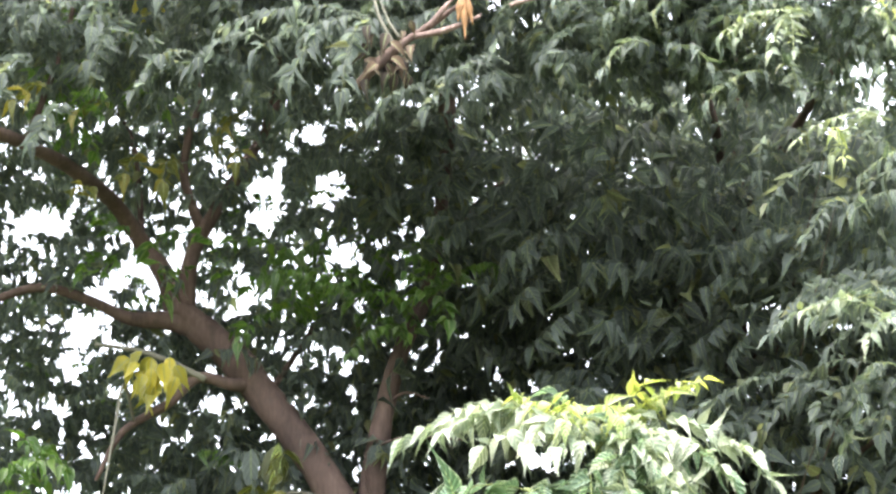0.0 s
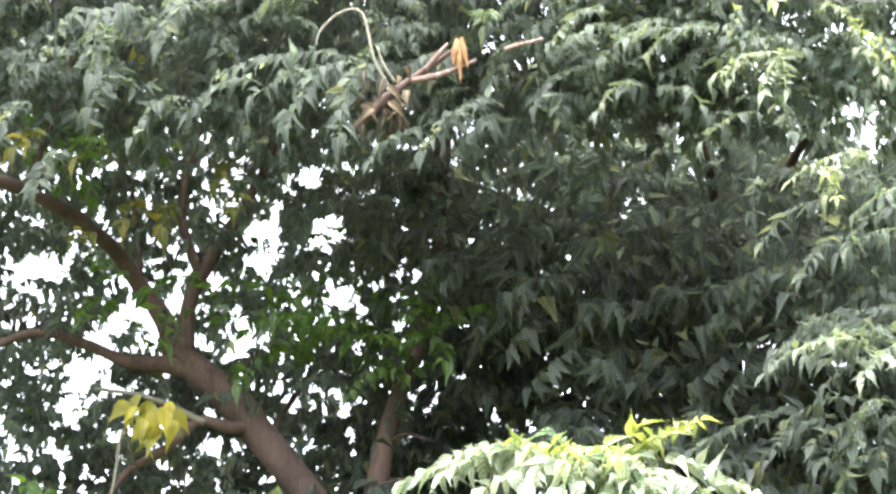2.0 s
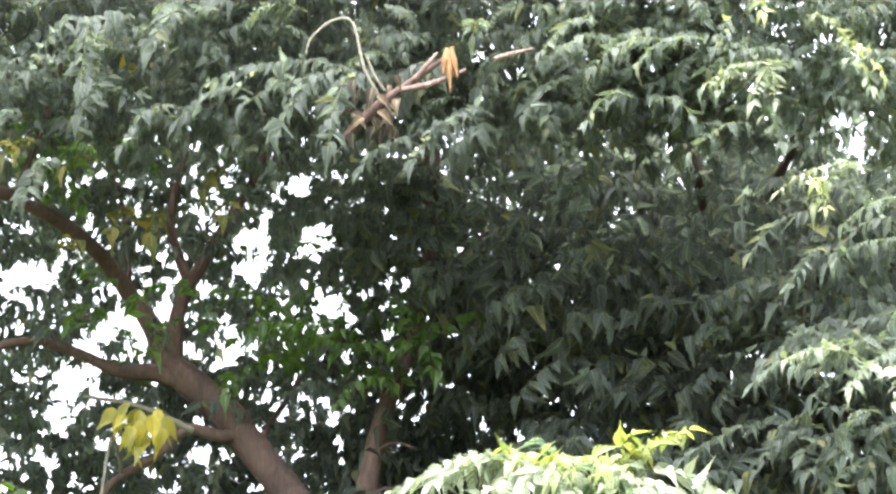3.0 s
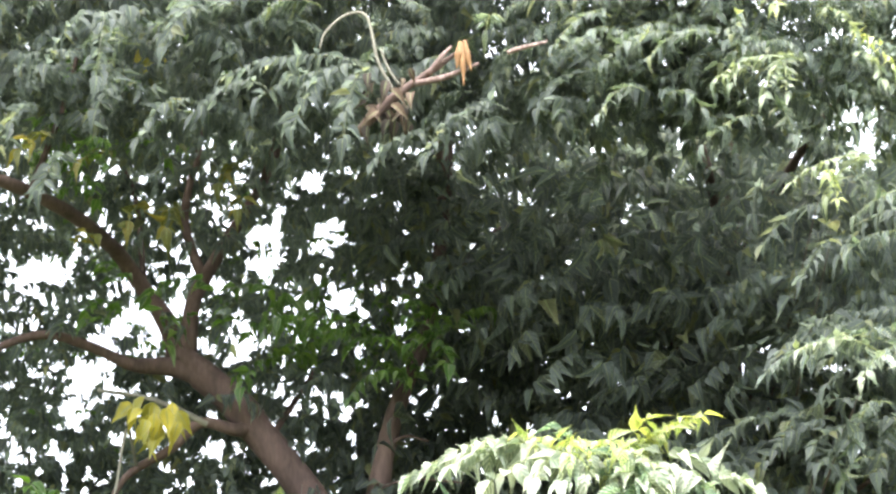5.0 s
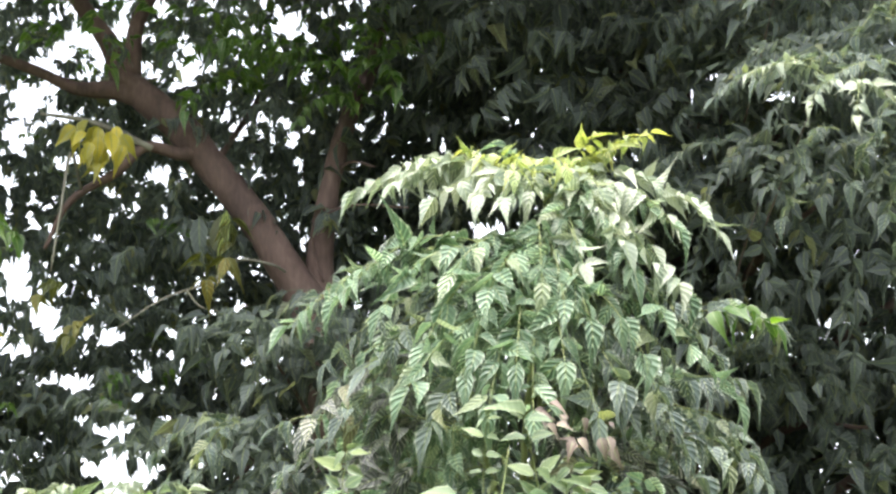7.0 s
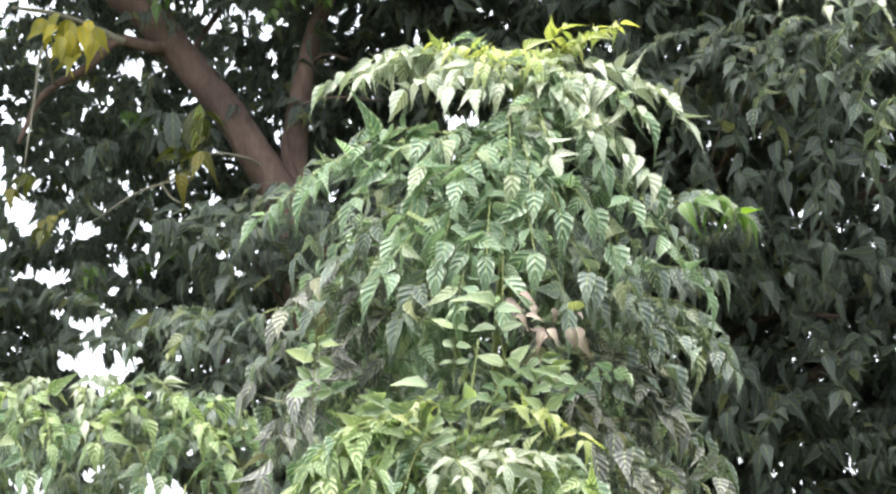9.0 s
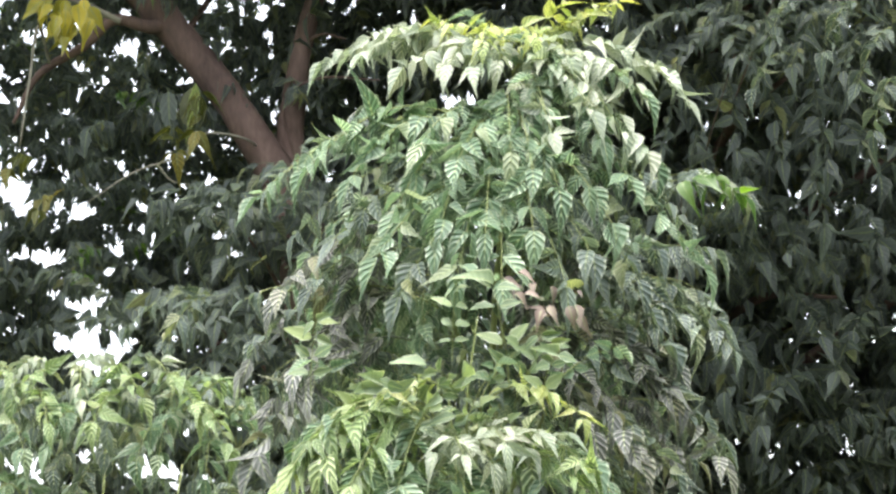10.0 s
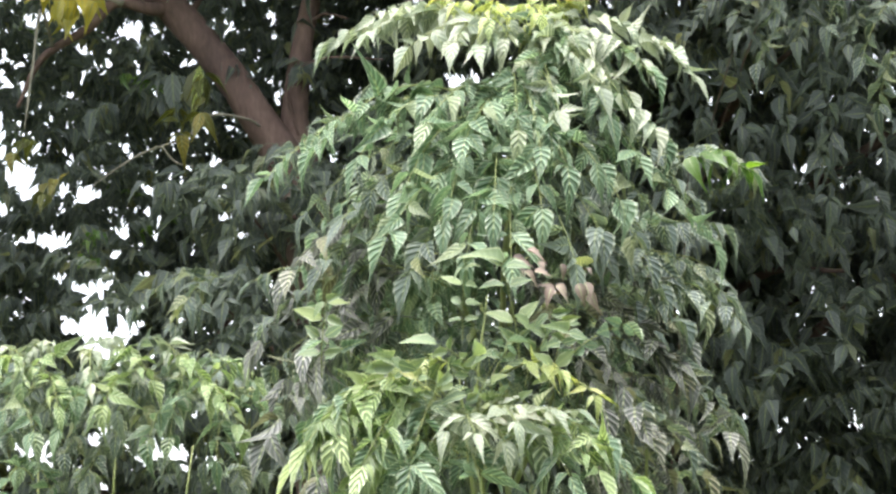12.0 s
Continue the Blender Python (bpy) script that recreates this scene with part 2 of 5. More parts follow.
def leaf_arrays(P, D, N, L, shape, rng, slim=1.0):
    """Vertices, triangles and uv of many leaflets: base, way, upper side, length."""
    v, tri = SHAPES[shape]
    D = unit(D)
    N = unit(N - (N * D).sum(-1, keepdims=True) * D)
    S = np.cross(N, D)
    k = len(P)
    fold, curl = rng.uniform(0.1, 1.15, (k, 1)), rng.uniform(-0.1, 0.9, (k, 1))
    wide = slim * rng.uniform(0.85, 1.2, (k, 1))
    x, y = v[None, :, 0] + np.zeros((k, 1)), v[None, :, 1] * wide
    z = fold * np.abs(y) - curl * x**2
    y = y + rng.uniform(-0.22, 0.22, (k, 1)) * x**2
    verts = P[:, None] + L[:, None, None] * (x[..., None] * D[:, None] + y[..., None] * S[:, None] + z[..., None] * N[:, None])
    tris = tri[None] + (np.arange(k) * len(v))[:, None, None]
    uv = np.stack([v[:, 0], 0.5 + 0.5 * np.sign(v[:, 1])], -1)
    return verts.reshape(-1, 3), tris.reshape(-1, 3), np.tile(uv, (k, 1))


def tube_arrays(paths, radii):
    """Three-sided stalks along paths (k, m, 3)."""
    k, m = paths.shape[:2]
    d = np.gradient(paths, axis=1)
    s = unit(np.cross(d, np.array([0.1, 0.2, 1.0])))
    t = unit(np.cross(d, s))
    ring = []
    for a in (0.0, 2.094, 4.189):
        ring.append(paths + radii[:, None, None] * np.linspace(1, 0.35, m)[None, :, None] * (math.cos(a) * s + math.sin(a) * t))
    verts = np.stack(ring, 2).reshape(k, m * 3, 3)
    tri = []
    for i in range(m - 1):
        for j in range(3):
            a, b = i * 3 + j, i * 3 + (j + 1) % 3
            tri += [(a, b, b + 3), (a, b + 3, a + 3)]
    tris = np.array(tri)[None] + (np.arange(k) * m * 3)[:, None, None]
    return verts.reshape(-1, 3), tris.reshape(-1, 3)


def mesh_of(name, verts, tris, uv, mats, second_from=None):
    me = bpy.data.meshes.new(name)
    me.vertices.add(len(verts))
    me.vertices.foreach_set("co", np.ascontiguousarray(verts, dtype=np.float32).ravel())
    me.loops.add(len(tris) * 3)
    me.loops.foreach_set("vertex_index", np.ascontiguousarray(tris, dtype=np.int32).ravel())
    me.polygons.add(len(tris))
    me.polygons.foreach_set("loop_start", np.arange(0, len(tris) * 3, 3, dtype=np.int32))
    for m in mats:
        me.materials.append(m)
    if second_from is not None:
        index = np.zeros(len(tris), dtype=np.int32)
        index[second_from:] = 1
        me.polygons.foreach_set("material_index", index)
    if uv is not None:
        layer = me.uv_layers.new(name="leaf")
        layer.data.foreach_set("uv", np.ascontiguousarray(uv[tris.ravel()], dtype=np.float32).ravel())
    me.update(calc_edges=True)
    me.validate()
    me.shade_smooth()
    return me


def make_spray(rng, length, nodes, rise, fall, hang, leaf, pinnae=0, spread=0.75, comb=False, open_face=False):
    """A compound leaf that grows along +x and bends down: leaflets in pairs on a stalk, on short side stalks near its foot.
    Returns the leaflets (base, way, upper side, length) and the stalk's points."""
    steps = 24
    elev = np.radians(np.linspace(rise, fall, steps))
    sway = np.radians(np.cumsum(rng.normal(0, 2.0, steps)))
    step = np.stack([np.cos(elev) * np.cos(sway), np.cos(elev) * np.sin(sway), np.sin(elev)], -1) * length / steps
    line = np.vstack([[0, 0, 0], np.cumsum(step, 0)])
    P, D, N, L = [], [], [], []

    def add(base, way, size):
        if comb:
            lie = np.array([-math.sin(elev[i]) * 0.9, 0, math.cos(elev[i]) * 0.9 + 0.75])
            P.append(base), D.append(unit(way + rng.normal(0, 0.09, 3))), L.append(size * rng.uniform(0.85, 1.12)), N.append(lie + rng.normal(0, 0.26, 3))
            return
        way = unit(way + rng.normal(0, 0.28, 3))
        P.append(base), D.append(way), L.append(size * rng.uniform(0.62, 1.18))
        if open_face:
            N.append(np.array([0.9, 0, 0.55]) + rng.normal(0, 0.25, 3))
            return
        N.append(np.array([0, 0, 1.0]) + way * 0.6 + rng.normal(0, 0.45, 3) + np.array([0.35, 0, 0]))

    for j in range(nodes):
        f = 0.22 + 0.74 * min(max(j + rng.normal(0, 0.05 if comb else 0.22), 0), nodes - 1) / max(nodes - 1, 1)
        i = int(f * steps)
        base, ahead = line[i], unit(step[min(i, steps - 1)])
        for s in (-1, 1):
            side = np.array([0, s, 0.0])
            way = unit(side * spread + ahead * 0.5) - np.array([0, 0, hang * rng.uniform(0.75, 1.25)])
            if j < pinnae:
                stalk = unit(side * 0.8 + ahead * 0.55 - np.array([0, 0, 0.35 * hang]))
                reach = length * 0.30 * (1 - 0.5 * j / nodes)
                for g in (0.45, 0.75):
                    for q in (-1, 1):
                        turn = np.cross(np.array([0, 0, 1.0]), stalk) * q
                        add(base + stalk * reach * g, unit(turn * 0.7 + stalk * 0.6) - np.array([0, 0, hang * rng.uniform(0.7, 1.2)]), leaf * 0.82)
                add(base + stalk * reach, stalk - np.array([0, 0, hang]), leaf)
            else:
                size = leaf * (1.0 - (0.9 * max(f - 0.55, 0) if comb else 0.30 * abs(f - 0.5)))
                add(base + unit(way) * 0.006, way, size)
    add(line[-1], unit(step[-1]) - np.array([0, 0, 0.3 * hang]), leaf * 1.05)
    return np.array(P), np.array(D), np.array(N), np.array(L), line[:: steps // 6]


rng = np.random.default_rng(7)
SPRAYS = {
    # hanging fringes of leaflets under an arching stalk
    "fringe": [make_spray(rng, 0.38, 11, 28, -42, 1.2, 0.084) for _ in range(6)],
    # long drooping doubly-parted leaves
    "droop": [make_spray(rng, 0.40, 6, 25, -72, 1.0, 0.078, 3) for _ in range(6)],
    # short leaves with broad leaflets held flat
    "broad": [make_spray(rng, 0.26, 4, 35, -20, 0.35, 0.098) for _ in range(4)],
    # hanging feathers of narrow leaflets, close and parallel
    "comb": [make_spray(rng, 0.21, 12, 14, -80, 0.12, 0.056, 0, 1.0, True) for _ in range(6)],
    # upright shoots with broad leaflets
    "upright": [make_spray(rng, 0.24, 4, 80, 40, 0.12, 0.066, 0, 1.0, False, True) for _ in range(4)],
    "shoot": [make_spray(rng, 0.22, 6, 50, -8, 0.7, 0.060) for _ in range(4)],
}


def turned(at, azimuth, tilt=0.0, scale=1.0, roll=0.0):
    return Matrix.Translation(at) @ Matrix.Rotation(radians(azimuth), 4, "Z") @ Matrix.Rotation(radians(-tilt), 4, "Y") @ Matrix.Rotation(radians(roll), 4, "X") @ Matrix.Diagonal((scale, scale, scale, 1))


# Clearings in the crowns where the sky shows from the camera's place: x, z, half width, half height on the plane y = 8.
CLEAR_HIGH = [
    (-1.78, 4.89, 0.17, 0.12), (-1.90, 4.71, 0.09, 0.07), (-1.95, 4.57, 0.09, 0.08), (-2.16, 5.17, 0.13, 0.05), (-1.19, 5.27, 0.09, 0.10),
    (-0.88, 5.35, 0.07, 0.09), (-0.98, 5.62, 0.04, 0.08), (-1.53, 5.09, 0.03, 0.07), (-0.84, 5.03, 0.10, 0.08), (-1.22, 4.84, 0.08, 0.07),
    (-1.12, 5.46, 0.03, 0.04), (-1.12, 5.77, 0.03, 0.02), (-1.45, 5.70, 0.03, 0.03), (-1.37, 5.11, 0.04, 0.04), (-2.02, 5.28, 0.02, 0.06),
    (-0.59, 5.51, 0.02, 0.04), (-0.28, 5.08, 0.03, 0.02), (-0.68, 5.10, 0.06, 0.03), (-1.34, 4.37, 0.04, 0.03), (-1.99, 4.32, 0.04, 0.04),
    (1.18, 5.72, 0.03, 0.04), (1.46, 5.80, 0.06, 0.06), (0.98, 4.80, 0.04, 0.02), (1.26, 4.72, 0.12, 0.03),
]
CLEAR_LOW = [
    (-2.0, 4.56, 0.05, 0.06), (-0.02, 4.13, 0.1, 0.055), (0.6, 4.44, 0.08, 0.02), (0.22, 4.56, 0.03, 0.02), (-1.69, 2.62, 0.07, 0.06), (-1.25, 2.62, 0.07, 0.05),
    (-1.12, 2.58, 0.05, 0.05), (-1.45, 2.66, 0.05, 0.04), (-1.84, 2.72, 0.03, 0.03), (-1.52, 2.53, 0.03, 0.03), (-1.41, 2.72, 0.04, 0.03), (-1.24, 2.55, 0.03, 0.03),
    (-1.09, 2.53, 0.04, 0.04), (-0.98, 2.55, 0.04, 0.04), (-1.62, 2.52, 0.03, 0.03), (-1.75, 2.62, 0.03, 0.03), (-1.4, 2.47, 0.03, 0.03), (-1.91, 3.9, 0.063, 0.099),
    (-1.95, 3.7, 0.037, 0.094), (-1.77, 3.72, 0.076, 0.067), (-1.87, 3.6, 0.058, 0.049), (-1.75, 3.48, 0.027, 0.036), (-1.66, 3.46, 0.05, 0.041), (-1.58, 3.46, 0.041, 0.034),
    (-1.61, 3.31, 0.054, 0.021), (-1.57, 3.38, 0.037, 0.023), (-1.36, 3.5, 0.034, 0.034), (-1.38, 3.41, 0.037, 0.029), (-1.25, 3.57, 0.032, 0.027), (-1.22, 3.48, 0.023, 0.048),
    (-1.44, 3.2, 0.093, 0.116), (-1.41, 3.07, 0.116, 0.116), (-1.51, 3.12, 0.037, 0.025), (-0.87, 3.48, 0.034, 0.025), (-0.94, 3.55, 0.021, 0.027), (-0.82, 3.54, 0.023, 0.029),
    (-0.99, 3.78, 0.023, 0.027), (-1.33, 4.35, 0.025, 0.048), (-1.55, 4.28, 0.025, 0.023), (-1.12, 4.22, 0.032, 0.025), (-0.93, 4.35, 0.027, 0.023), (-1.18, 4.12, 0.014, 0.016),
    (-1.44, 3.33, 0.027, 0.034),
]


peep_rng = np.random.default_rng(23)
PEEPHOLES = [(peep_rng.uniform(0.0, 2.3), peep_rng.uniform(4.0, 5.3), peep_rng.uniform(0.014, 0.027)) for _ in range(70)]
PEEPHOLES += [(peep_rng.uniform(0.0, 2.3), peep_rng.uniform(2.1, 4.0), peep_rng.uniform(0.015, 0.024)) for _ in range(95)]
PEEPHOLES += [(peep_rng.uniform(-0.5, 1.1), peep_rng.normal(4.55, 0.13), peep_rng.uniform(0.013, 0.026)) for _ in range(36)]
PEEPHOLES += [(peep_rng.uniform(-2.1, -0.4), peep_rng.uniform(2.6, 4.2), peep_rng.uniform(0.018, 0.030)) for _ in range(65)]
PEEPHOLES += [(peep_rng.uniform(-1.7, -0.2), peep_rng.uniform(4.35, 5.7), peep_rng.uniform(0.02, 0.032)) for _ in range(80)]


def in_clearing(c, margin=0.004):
    """Which of the points c lie in a clearing; the clearings narrow to a point at the camera's place."""
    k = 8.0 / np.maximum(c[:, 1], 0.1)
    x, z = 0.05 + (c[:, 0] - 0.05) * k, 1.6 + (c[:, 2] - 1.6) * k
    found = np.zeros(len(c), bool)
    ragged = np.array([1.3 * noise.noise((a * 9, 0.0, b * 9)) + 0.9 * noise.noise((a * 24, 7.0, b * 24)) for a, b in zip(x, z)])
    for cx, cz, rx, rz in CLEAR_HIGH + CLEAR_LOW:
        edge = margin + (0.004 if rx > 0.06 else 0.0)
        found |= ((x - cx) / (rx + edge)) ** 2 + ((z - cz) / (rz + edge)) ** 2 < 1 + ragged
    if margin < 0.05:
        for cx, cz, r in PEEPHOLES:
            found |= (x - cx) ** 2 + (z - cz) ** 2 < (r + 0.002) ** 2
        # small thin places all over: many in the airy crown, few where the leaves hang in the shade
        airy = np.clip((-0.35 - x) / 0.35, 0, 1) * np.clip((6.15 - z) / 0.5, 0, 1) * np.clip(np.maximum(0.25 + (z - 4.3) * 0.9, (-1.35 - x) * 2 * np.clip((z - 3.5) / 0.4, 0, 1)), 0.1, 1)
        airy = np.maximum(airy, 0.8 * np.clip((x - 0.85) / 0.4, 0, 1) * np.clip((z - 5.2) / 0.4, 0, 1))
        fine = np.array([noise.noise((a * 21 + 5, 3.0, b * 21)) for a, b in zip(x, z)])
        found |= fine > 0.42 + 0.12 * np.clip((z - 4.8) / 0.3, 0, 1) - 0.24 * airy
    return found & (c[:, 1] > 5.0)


def stalk_of(mat):
    return STALK_DARK if mat in (LEAF, LEAF_SHADED, LEAF_GREEN_BACKLIT, LEAF_OLIVE) else STALK


def spray_mesh(kind, index, mat, shape="fine"):
    """The shared mesh of one compound leaf, built when first wanted."""
    key = f"leaf_{kind}_{index}_{mat.name}_{shape}"
    if key in bpy.data.meshes:
        return bpy.data.meshes[key]
    P, D, N, L, line = SPRAYS[kind][index]
    shape = {"comb": "slim", "upright": "oval"}.get(kind, shape)
    v, t, uv = leaf_arrays(P, D, N, L, shape, np.random.default_rng(index + 11))
    v2, t2 = tube_arrays(line[None], np.array([0.0022]))
    return mesh_of(key, np.vstack([v, v2]), np.vstack([t, t2 + len(v)]), np.vstack([uv, np.full((len(v2), 2), 0.5)]), (mat, stalk_of(mat)), len(t))


def arches(owner, mat, label, rows, slim=0.92):
    """Single compound leaves: foot and tip of the stalk, how high it arches over the straight line, length of a leaflet."""
    r = np.random.default_rng(int(abs(rows[0][0][0]) * 1000) + len(rows))
    for foot, tip, rise, size in rows:
        a, c = np.array(foot), np.array(tip)
        b = (a + c) / 2 + np.array([0, 0, 2 * rise]) + r.normal(0, 0.01, 3)
        f = np.linspace(0, 1, 13)[:, None]
        line = (1 - f) ** 2 * a + 2 * f * (1 - f) * b + f * f * c
        ahead = unit(np.gradient(line, axis=0))
        span = float(np.linalg.norm(np.diff(line, axis=0), axis=1).sum())
        pairs = max(3, round(0.80 * span / (0.31 * size)))
        P, D, N, L = [], [], [], []
        for j in range(pairs):
            k = (0.20 + 0.78 * (j + r.uniform(-0.2, 0.2)) / (pairs - 1)) * 12
            k = min(max(k, 0), 12)
            i = min(int(k), 11)
            base, way = line[i] + (line[i + 1] - line[i]) * (k - i), ahead[i]
            flat = unit(np.cross(way, [0, 0, 1.0]))
            for side in (-1, 1):
                d = side * flat * r.uniform(0.35, 1.0) + way * r.uniform(0.1, 0.8) - np.array([0, 0, r.uniform(-0.1, 0.95)])
                P.append(base + side * flat * 0.004), D.append(d + r.normal(0, 0.28, 3))
                N.append(np.array([0, -0.25, 0.75]) + side * flat * 0.55 + way * 0.35 + r.normal(0, 0.62, 3))
                L.append(size * r.uniform(0.5, 1.2) * (1.0 - 0.25 * abs(k / 12 - 0.5)))
        P.append(line[-1]), D.append(ahead[-1] - np.array([0, 0, 0.35])), N.append(np.array([0, -0.3, 1.0]) + ahead[-1] * 0.5), L.append(size * 1.05)
        at = Vector(foot)
        v, t, uv = leaf_arrays(np.array(P) - a, np.array(D), np.array(N), np.array(L), "drip", r, slim)
        v2, t2 = tube_arrays((line - a)[None], np.array([0.0024]))
        ob = new("leaf", mesh_of("leaf", np.vstack([v, v2]), np.vstack([t, t2 + len(v)]), np.vstack([uv, np.full((len(v2), 2), 0.5)]), (mat, stalk_of(mat)), len(t)))
        ob.location = at
        under(tagged(ob, label), owner)


def foliage(tree, sprays, mat, singles=300, front=None, shape="plain", clear=True, label="", name="foliage"):
    """Hangs compound leaves on a tree: the front ones as parts of their own, the rest joined into one. sprays: (kind, index, matrix)."""
    sprays = sorted(sprays, key=lambda s: (s[2].translation.y if front is None else front(s[2].translation)))
    single, rest = sprays[:singles], sprays[singles:]
    for kind, index, m in single:
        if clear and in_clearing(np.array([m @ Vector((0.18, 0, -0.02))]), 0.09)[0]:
            rest.append((kind, index, m))
            continue
        ob = new("leaf", spray_mesh(kind, index, mat))
        ob.matrix_world = m
        ob.parent = tree
        ob.matrix_parent_inverse = Matrix.Translation(tree.location).inverted()
    P, D, N, L, lines = [], [], [], [], []
    for kind, index, m in rest:
        p, d, nn, ll, line = SPRAYS[kind][index]
        a = np.array(m)
        r, s = a[:3, :3], float(np.linalg.norm(a[:3, 0]))
        P.append(p @ r.T + a[:3, 3]), D.append(d @ r.T), N.append(nn @ r.T), L.append(ll * s), lines.append(line @ r.T + a[:3, 3])
    if not rest:
        return
    P, D, N, L, lines = np.vstack(P), np.vstack(D), np.vstack(N), np.concatenate(L), np.array(lines)
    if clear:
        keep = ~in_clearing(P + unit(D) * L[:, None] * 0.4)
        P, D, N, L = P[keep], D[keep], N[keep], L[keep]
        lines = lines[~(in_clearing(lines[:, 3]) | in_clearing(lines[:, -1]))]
    v, t, uv = leaf_arrays(P, D, N, L, shape, np.random.default_rng(len(P)))
    v2, t2 = tube_arrays(lines, np.full(len(lines), 0.0024))
    me = mesh_of(name, np.vstack([v, v2]), np.vstack([t, t2 + len(v)]), np.vstack([uv, np.full((len(v2), 2), 0.5)]), (mat, stalk_of(mat)), len(t))
    under(tagged(new(name, me), label, kind="stuff"), tree)


def pick(kinds):
    kind = kinds[rng.integers(len(kinds))]
    return kind, int(rng.integers(len(SPRAYS[kind])))


def fill(count, box, kinds, scale=(0.85, 1.2), face=None, keep=None):
    """Random compound leaves in a box (x0, x1, y0, y1, z0, z1); face: the bearing that most of them grow towards, and its spread."""
    out = []
    while len(out) < count:
        q = Vector((rng.uniform(box[0], box[1]), rng.uniform(box[2], box[3]), rng.uniform(box[4], box[5])))
        if keep and not keep(q):
            continue
        az = rng.uniform(0, 360) if face is None else rng.normal(*face)
        out.append((*pick(kinds), turned(q, az, rng.normal(0, 14), rng.uniform(*scale), rng.normal(0, 10))))
    return out


# ---------------------------------------------------------------- ground and an added wall
bm = bmesh.new()
cells = [-2000, -400, -80, -20] + [i * 1.5 for i in range(-8, 17)] + [60, 150, 500, 2000]
grid = [[bm.verts.new((x, y, 0.04 * noise.noise(Vector((x * 0.6, y * 0.6, 0))) if abs(x) < 30 and abs(y) < 30 else 0)) for x in cells] for y in cells]
for a, b in zip(grid, grid[1:]):
    for i in range(len(cells) - 1):
        bm.faces.new((a[i], a[i + 1], b[i + 1], b[i]))
me = bpy.data.meshes.new("ground")
bm.to_mesh(me)
bm.free()
me.materials.append(SOIL)
me.shade_smooth()
tagged(new("ground", me), "uneven soil with short dark grass under the trees", "ground", kind="structure")

# wall added out of view behind the camera, to cut off low skylight
bm = bmesh.new()
bmesh.ops.create_cube(bm, size=1, matrix=Matrix.Translation((0, -6.0, 3.0)) @ Matrix.Diagonal((34, 0.3, 6.2, 1)))
bmesh.ops.bevel(bm, geom=bm.edges[:], offset=0.02, segments=2, affect="EDGES")
me = bpy.data.meshes.new("wall_south")
bm.to_mesh(me)
bm.free()
me.materials.append(PLASTER)
tagged(new("wall_south", me), "unseen plain grey wall added to block low skylight", "wall", kind="structure")


# ---------------------------------------------------------------- the forked tree
tree = thing("forked_tree", (-0.46, 7.05, 0.0), "tall brown-barked tree forking low, airy green crown", "tree")
limb_part("trunk", [(-0.46, 7.05, -0.1), (-0.45, 7.03, 1.2), (-0.46, 7.0, 2.45), (-0.48, 7.0, 2.98), (-0.53, 7.0, 3.3), (-0.60, 7.0, 3.52)], [0.15, 0.125, 0.11, 0.102, 0.095, 0.078], BARK, tree, sides=16)
limb_part("main_limb", [(-0.585, 7.0, 3.48), (-0.712, 7.0, 3.675), (-0.838, 7.0, 3.865), (-0.985, 7.0, 4.045), (-1.10, 7.0, 4.185), (-1.233, 7.0, 4.305), (-1.35, 7.0, 4.41)], [0.076, 0.064, 0.061, 0.061, 0.064, 0.058, 0.044], BARK, tree, sides=16)
limb_part("limb", [(-1.32, 7.0, 4.35), (-1.38, 7.0, 4.51), (-1.48, 7.0, 4.65), (-1.57, 6.85, 4.75), (-1.623, 6.4, 4.68), (-1.71, 6.1, 4.63), (-1.823, 5.8, 4.584), (-2.15, 5.6, 4.8)], [0.046, 0.038, 0.033, 0.030, 0.026, 0.023, 0.020, 0.014], BARK, tree, sides=12)
limb_part("limb", [(-1.25, 7.0, 4.31), (-1.36, 6.98, 4.33), (-1.50, 6.95, 4.33), (-1.64, 6.90, 4.38), (-1.80, 6.85, 4.41), (-1.94, 6.80, 4.35), (-2.10, 6.75, 4.22)], [0.046, 0.036, 0.026, 0.020, 0.017, 0.014, 0.010], BARK, tree, sides=12)
limb_part("limb", [(-1.30, 7.0, 4.38), (-1.29, 7.0, 4.60), (-1.23, 7.05, 4.79), (-1.15, 7.1, 4.99), (-1.08, 7.2, 5.21), (-1.03, 7.3, 5.44), (-0.9, 7.4, 5.9), (-0.7, 7.4, 6.6)], [0.038, 0.031, 0.026, 0.023, 0.019, 0.017, 0.014, 0.009], BARK, tree, sides=12)
limb_part("limb", [(-1.26, 7.03, 4.70), (-1.35, 7.05, 4.94), (-1.35, 7.05, 5.11), (-1.32, 7.05, 5.29), (-1.36, 7.1, 5.7)], [0.022, 0.018, 0.016, 0.013, 0.008], BARK, tree, sides=10)
limb_part("stem", [(-0.51, 7.02, 3.38), (-0.56, 7.05, 3.54), (-0.58, 7.05, 3.69), (-0.56, 7.05, 3.91), (-0.53, 7.05, 4.09), (-0.48, 7.05, 4.27), (-0.42, 7.1, 4.45), (-0.38, 7.1, 4.62), (-0.34, 7.1, 5.13), (-0.3, 7.0, 6.0), (-0.1, 6.8, 6.8)], [0.075, 0.060, 0.048, 0.041, 0.037, 0.032, 0.029, 0.027, 0.026, 0.02, 0.012], BARK, tree, sides=14)
limb_part("limb", [(-1.03, 7.0, 4.10), (-1.09, 6.95, 4.07), (-1.22, 6.93, 4.09), (-1.32, 6.93, 3.99), (-1.48, 6.93, 3.88), (-1.56, 6.93, 3.70)], [0.035, 0.026, 0.021, 0.018, 0.013, 0.007], BARK, tree, sides=10)
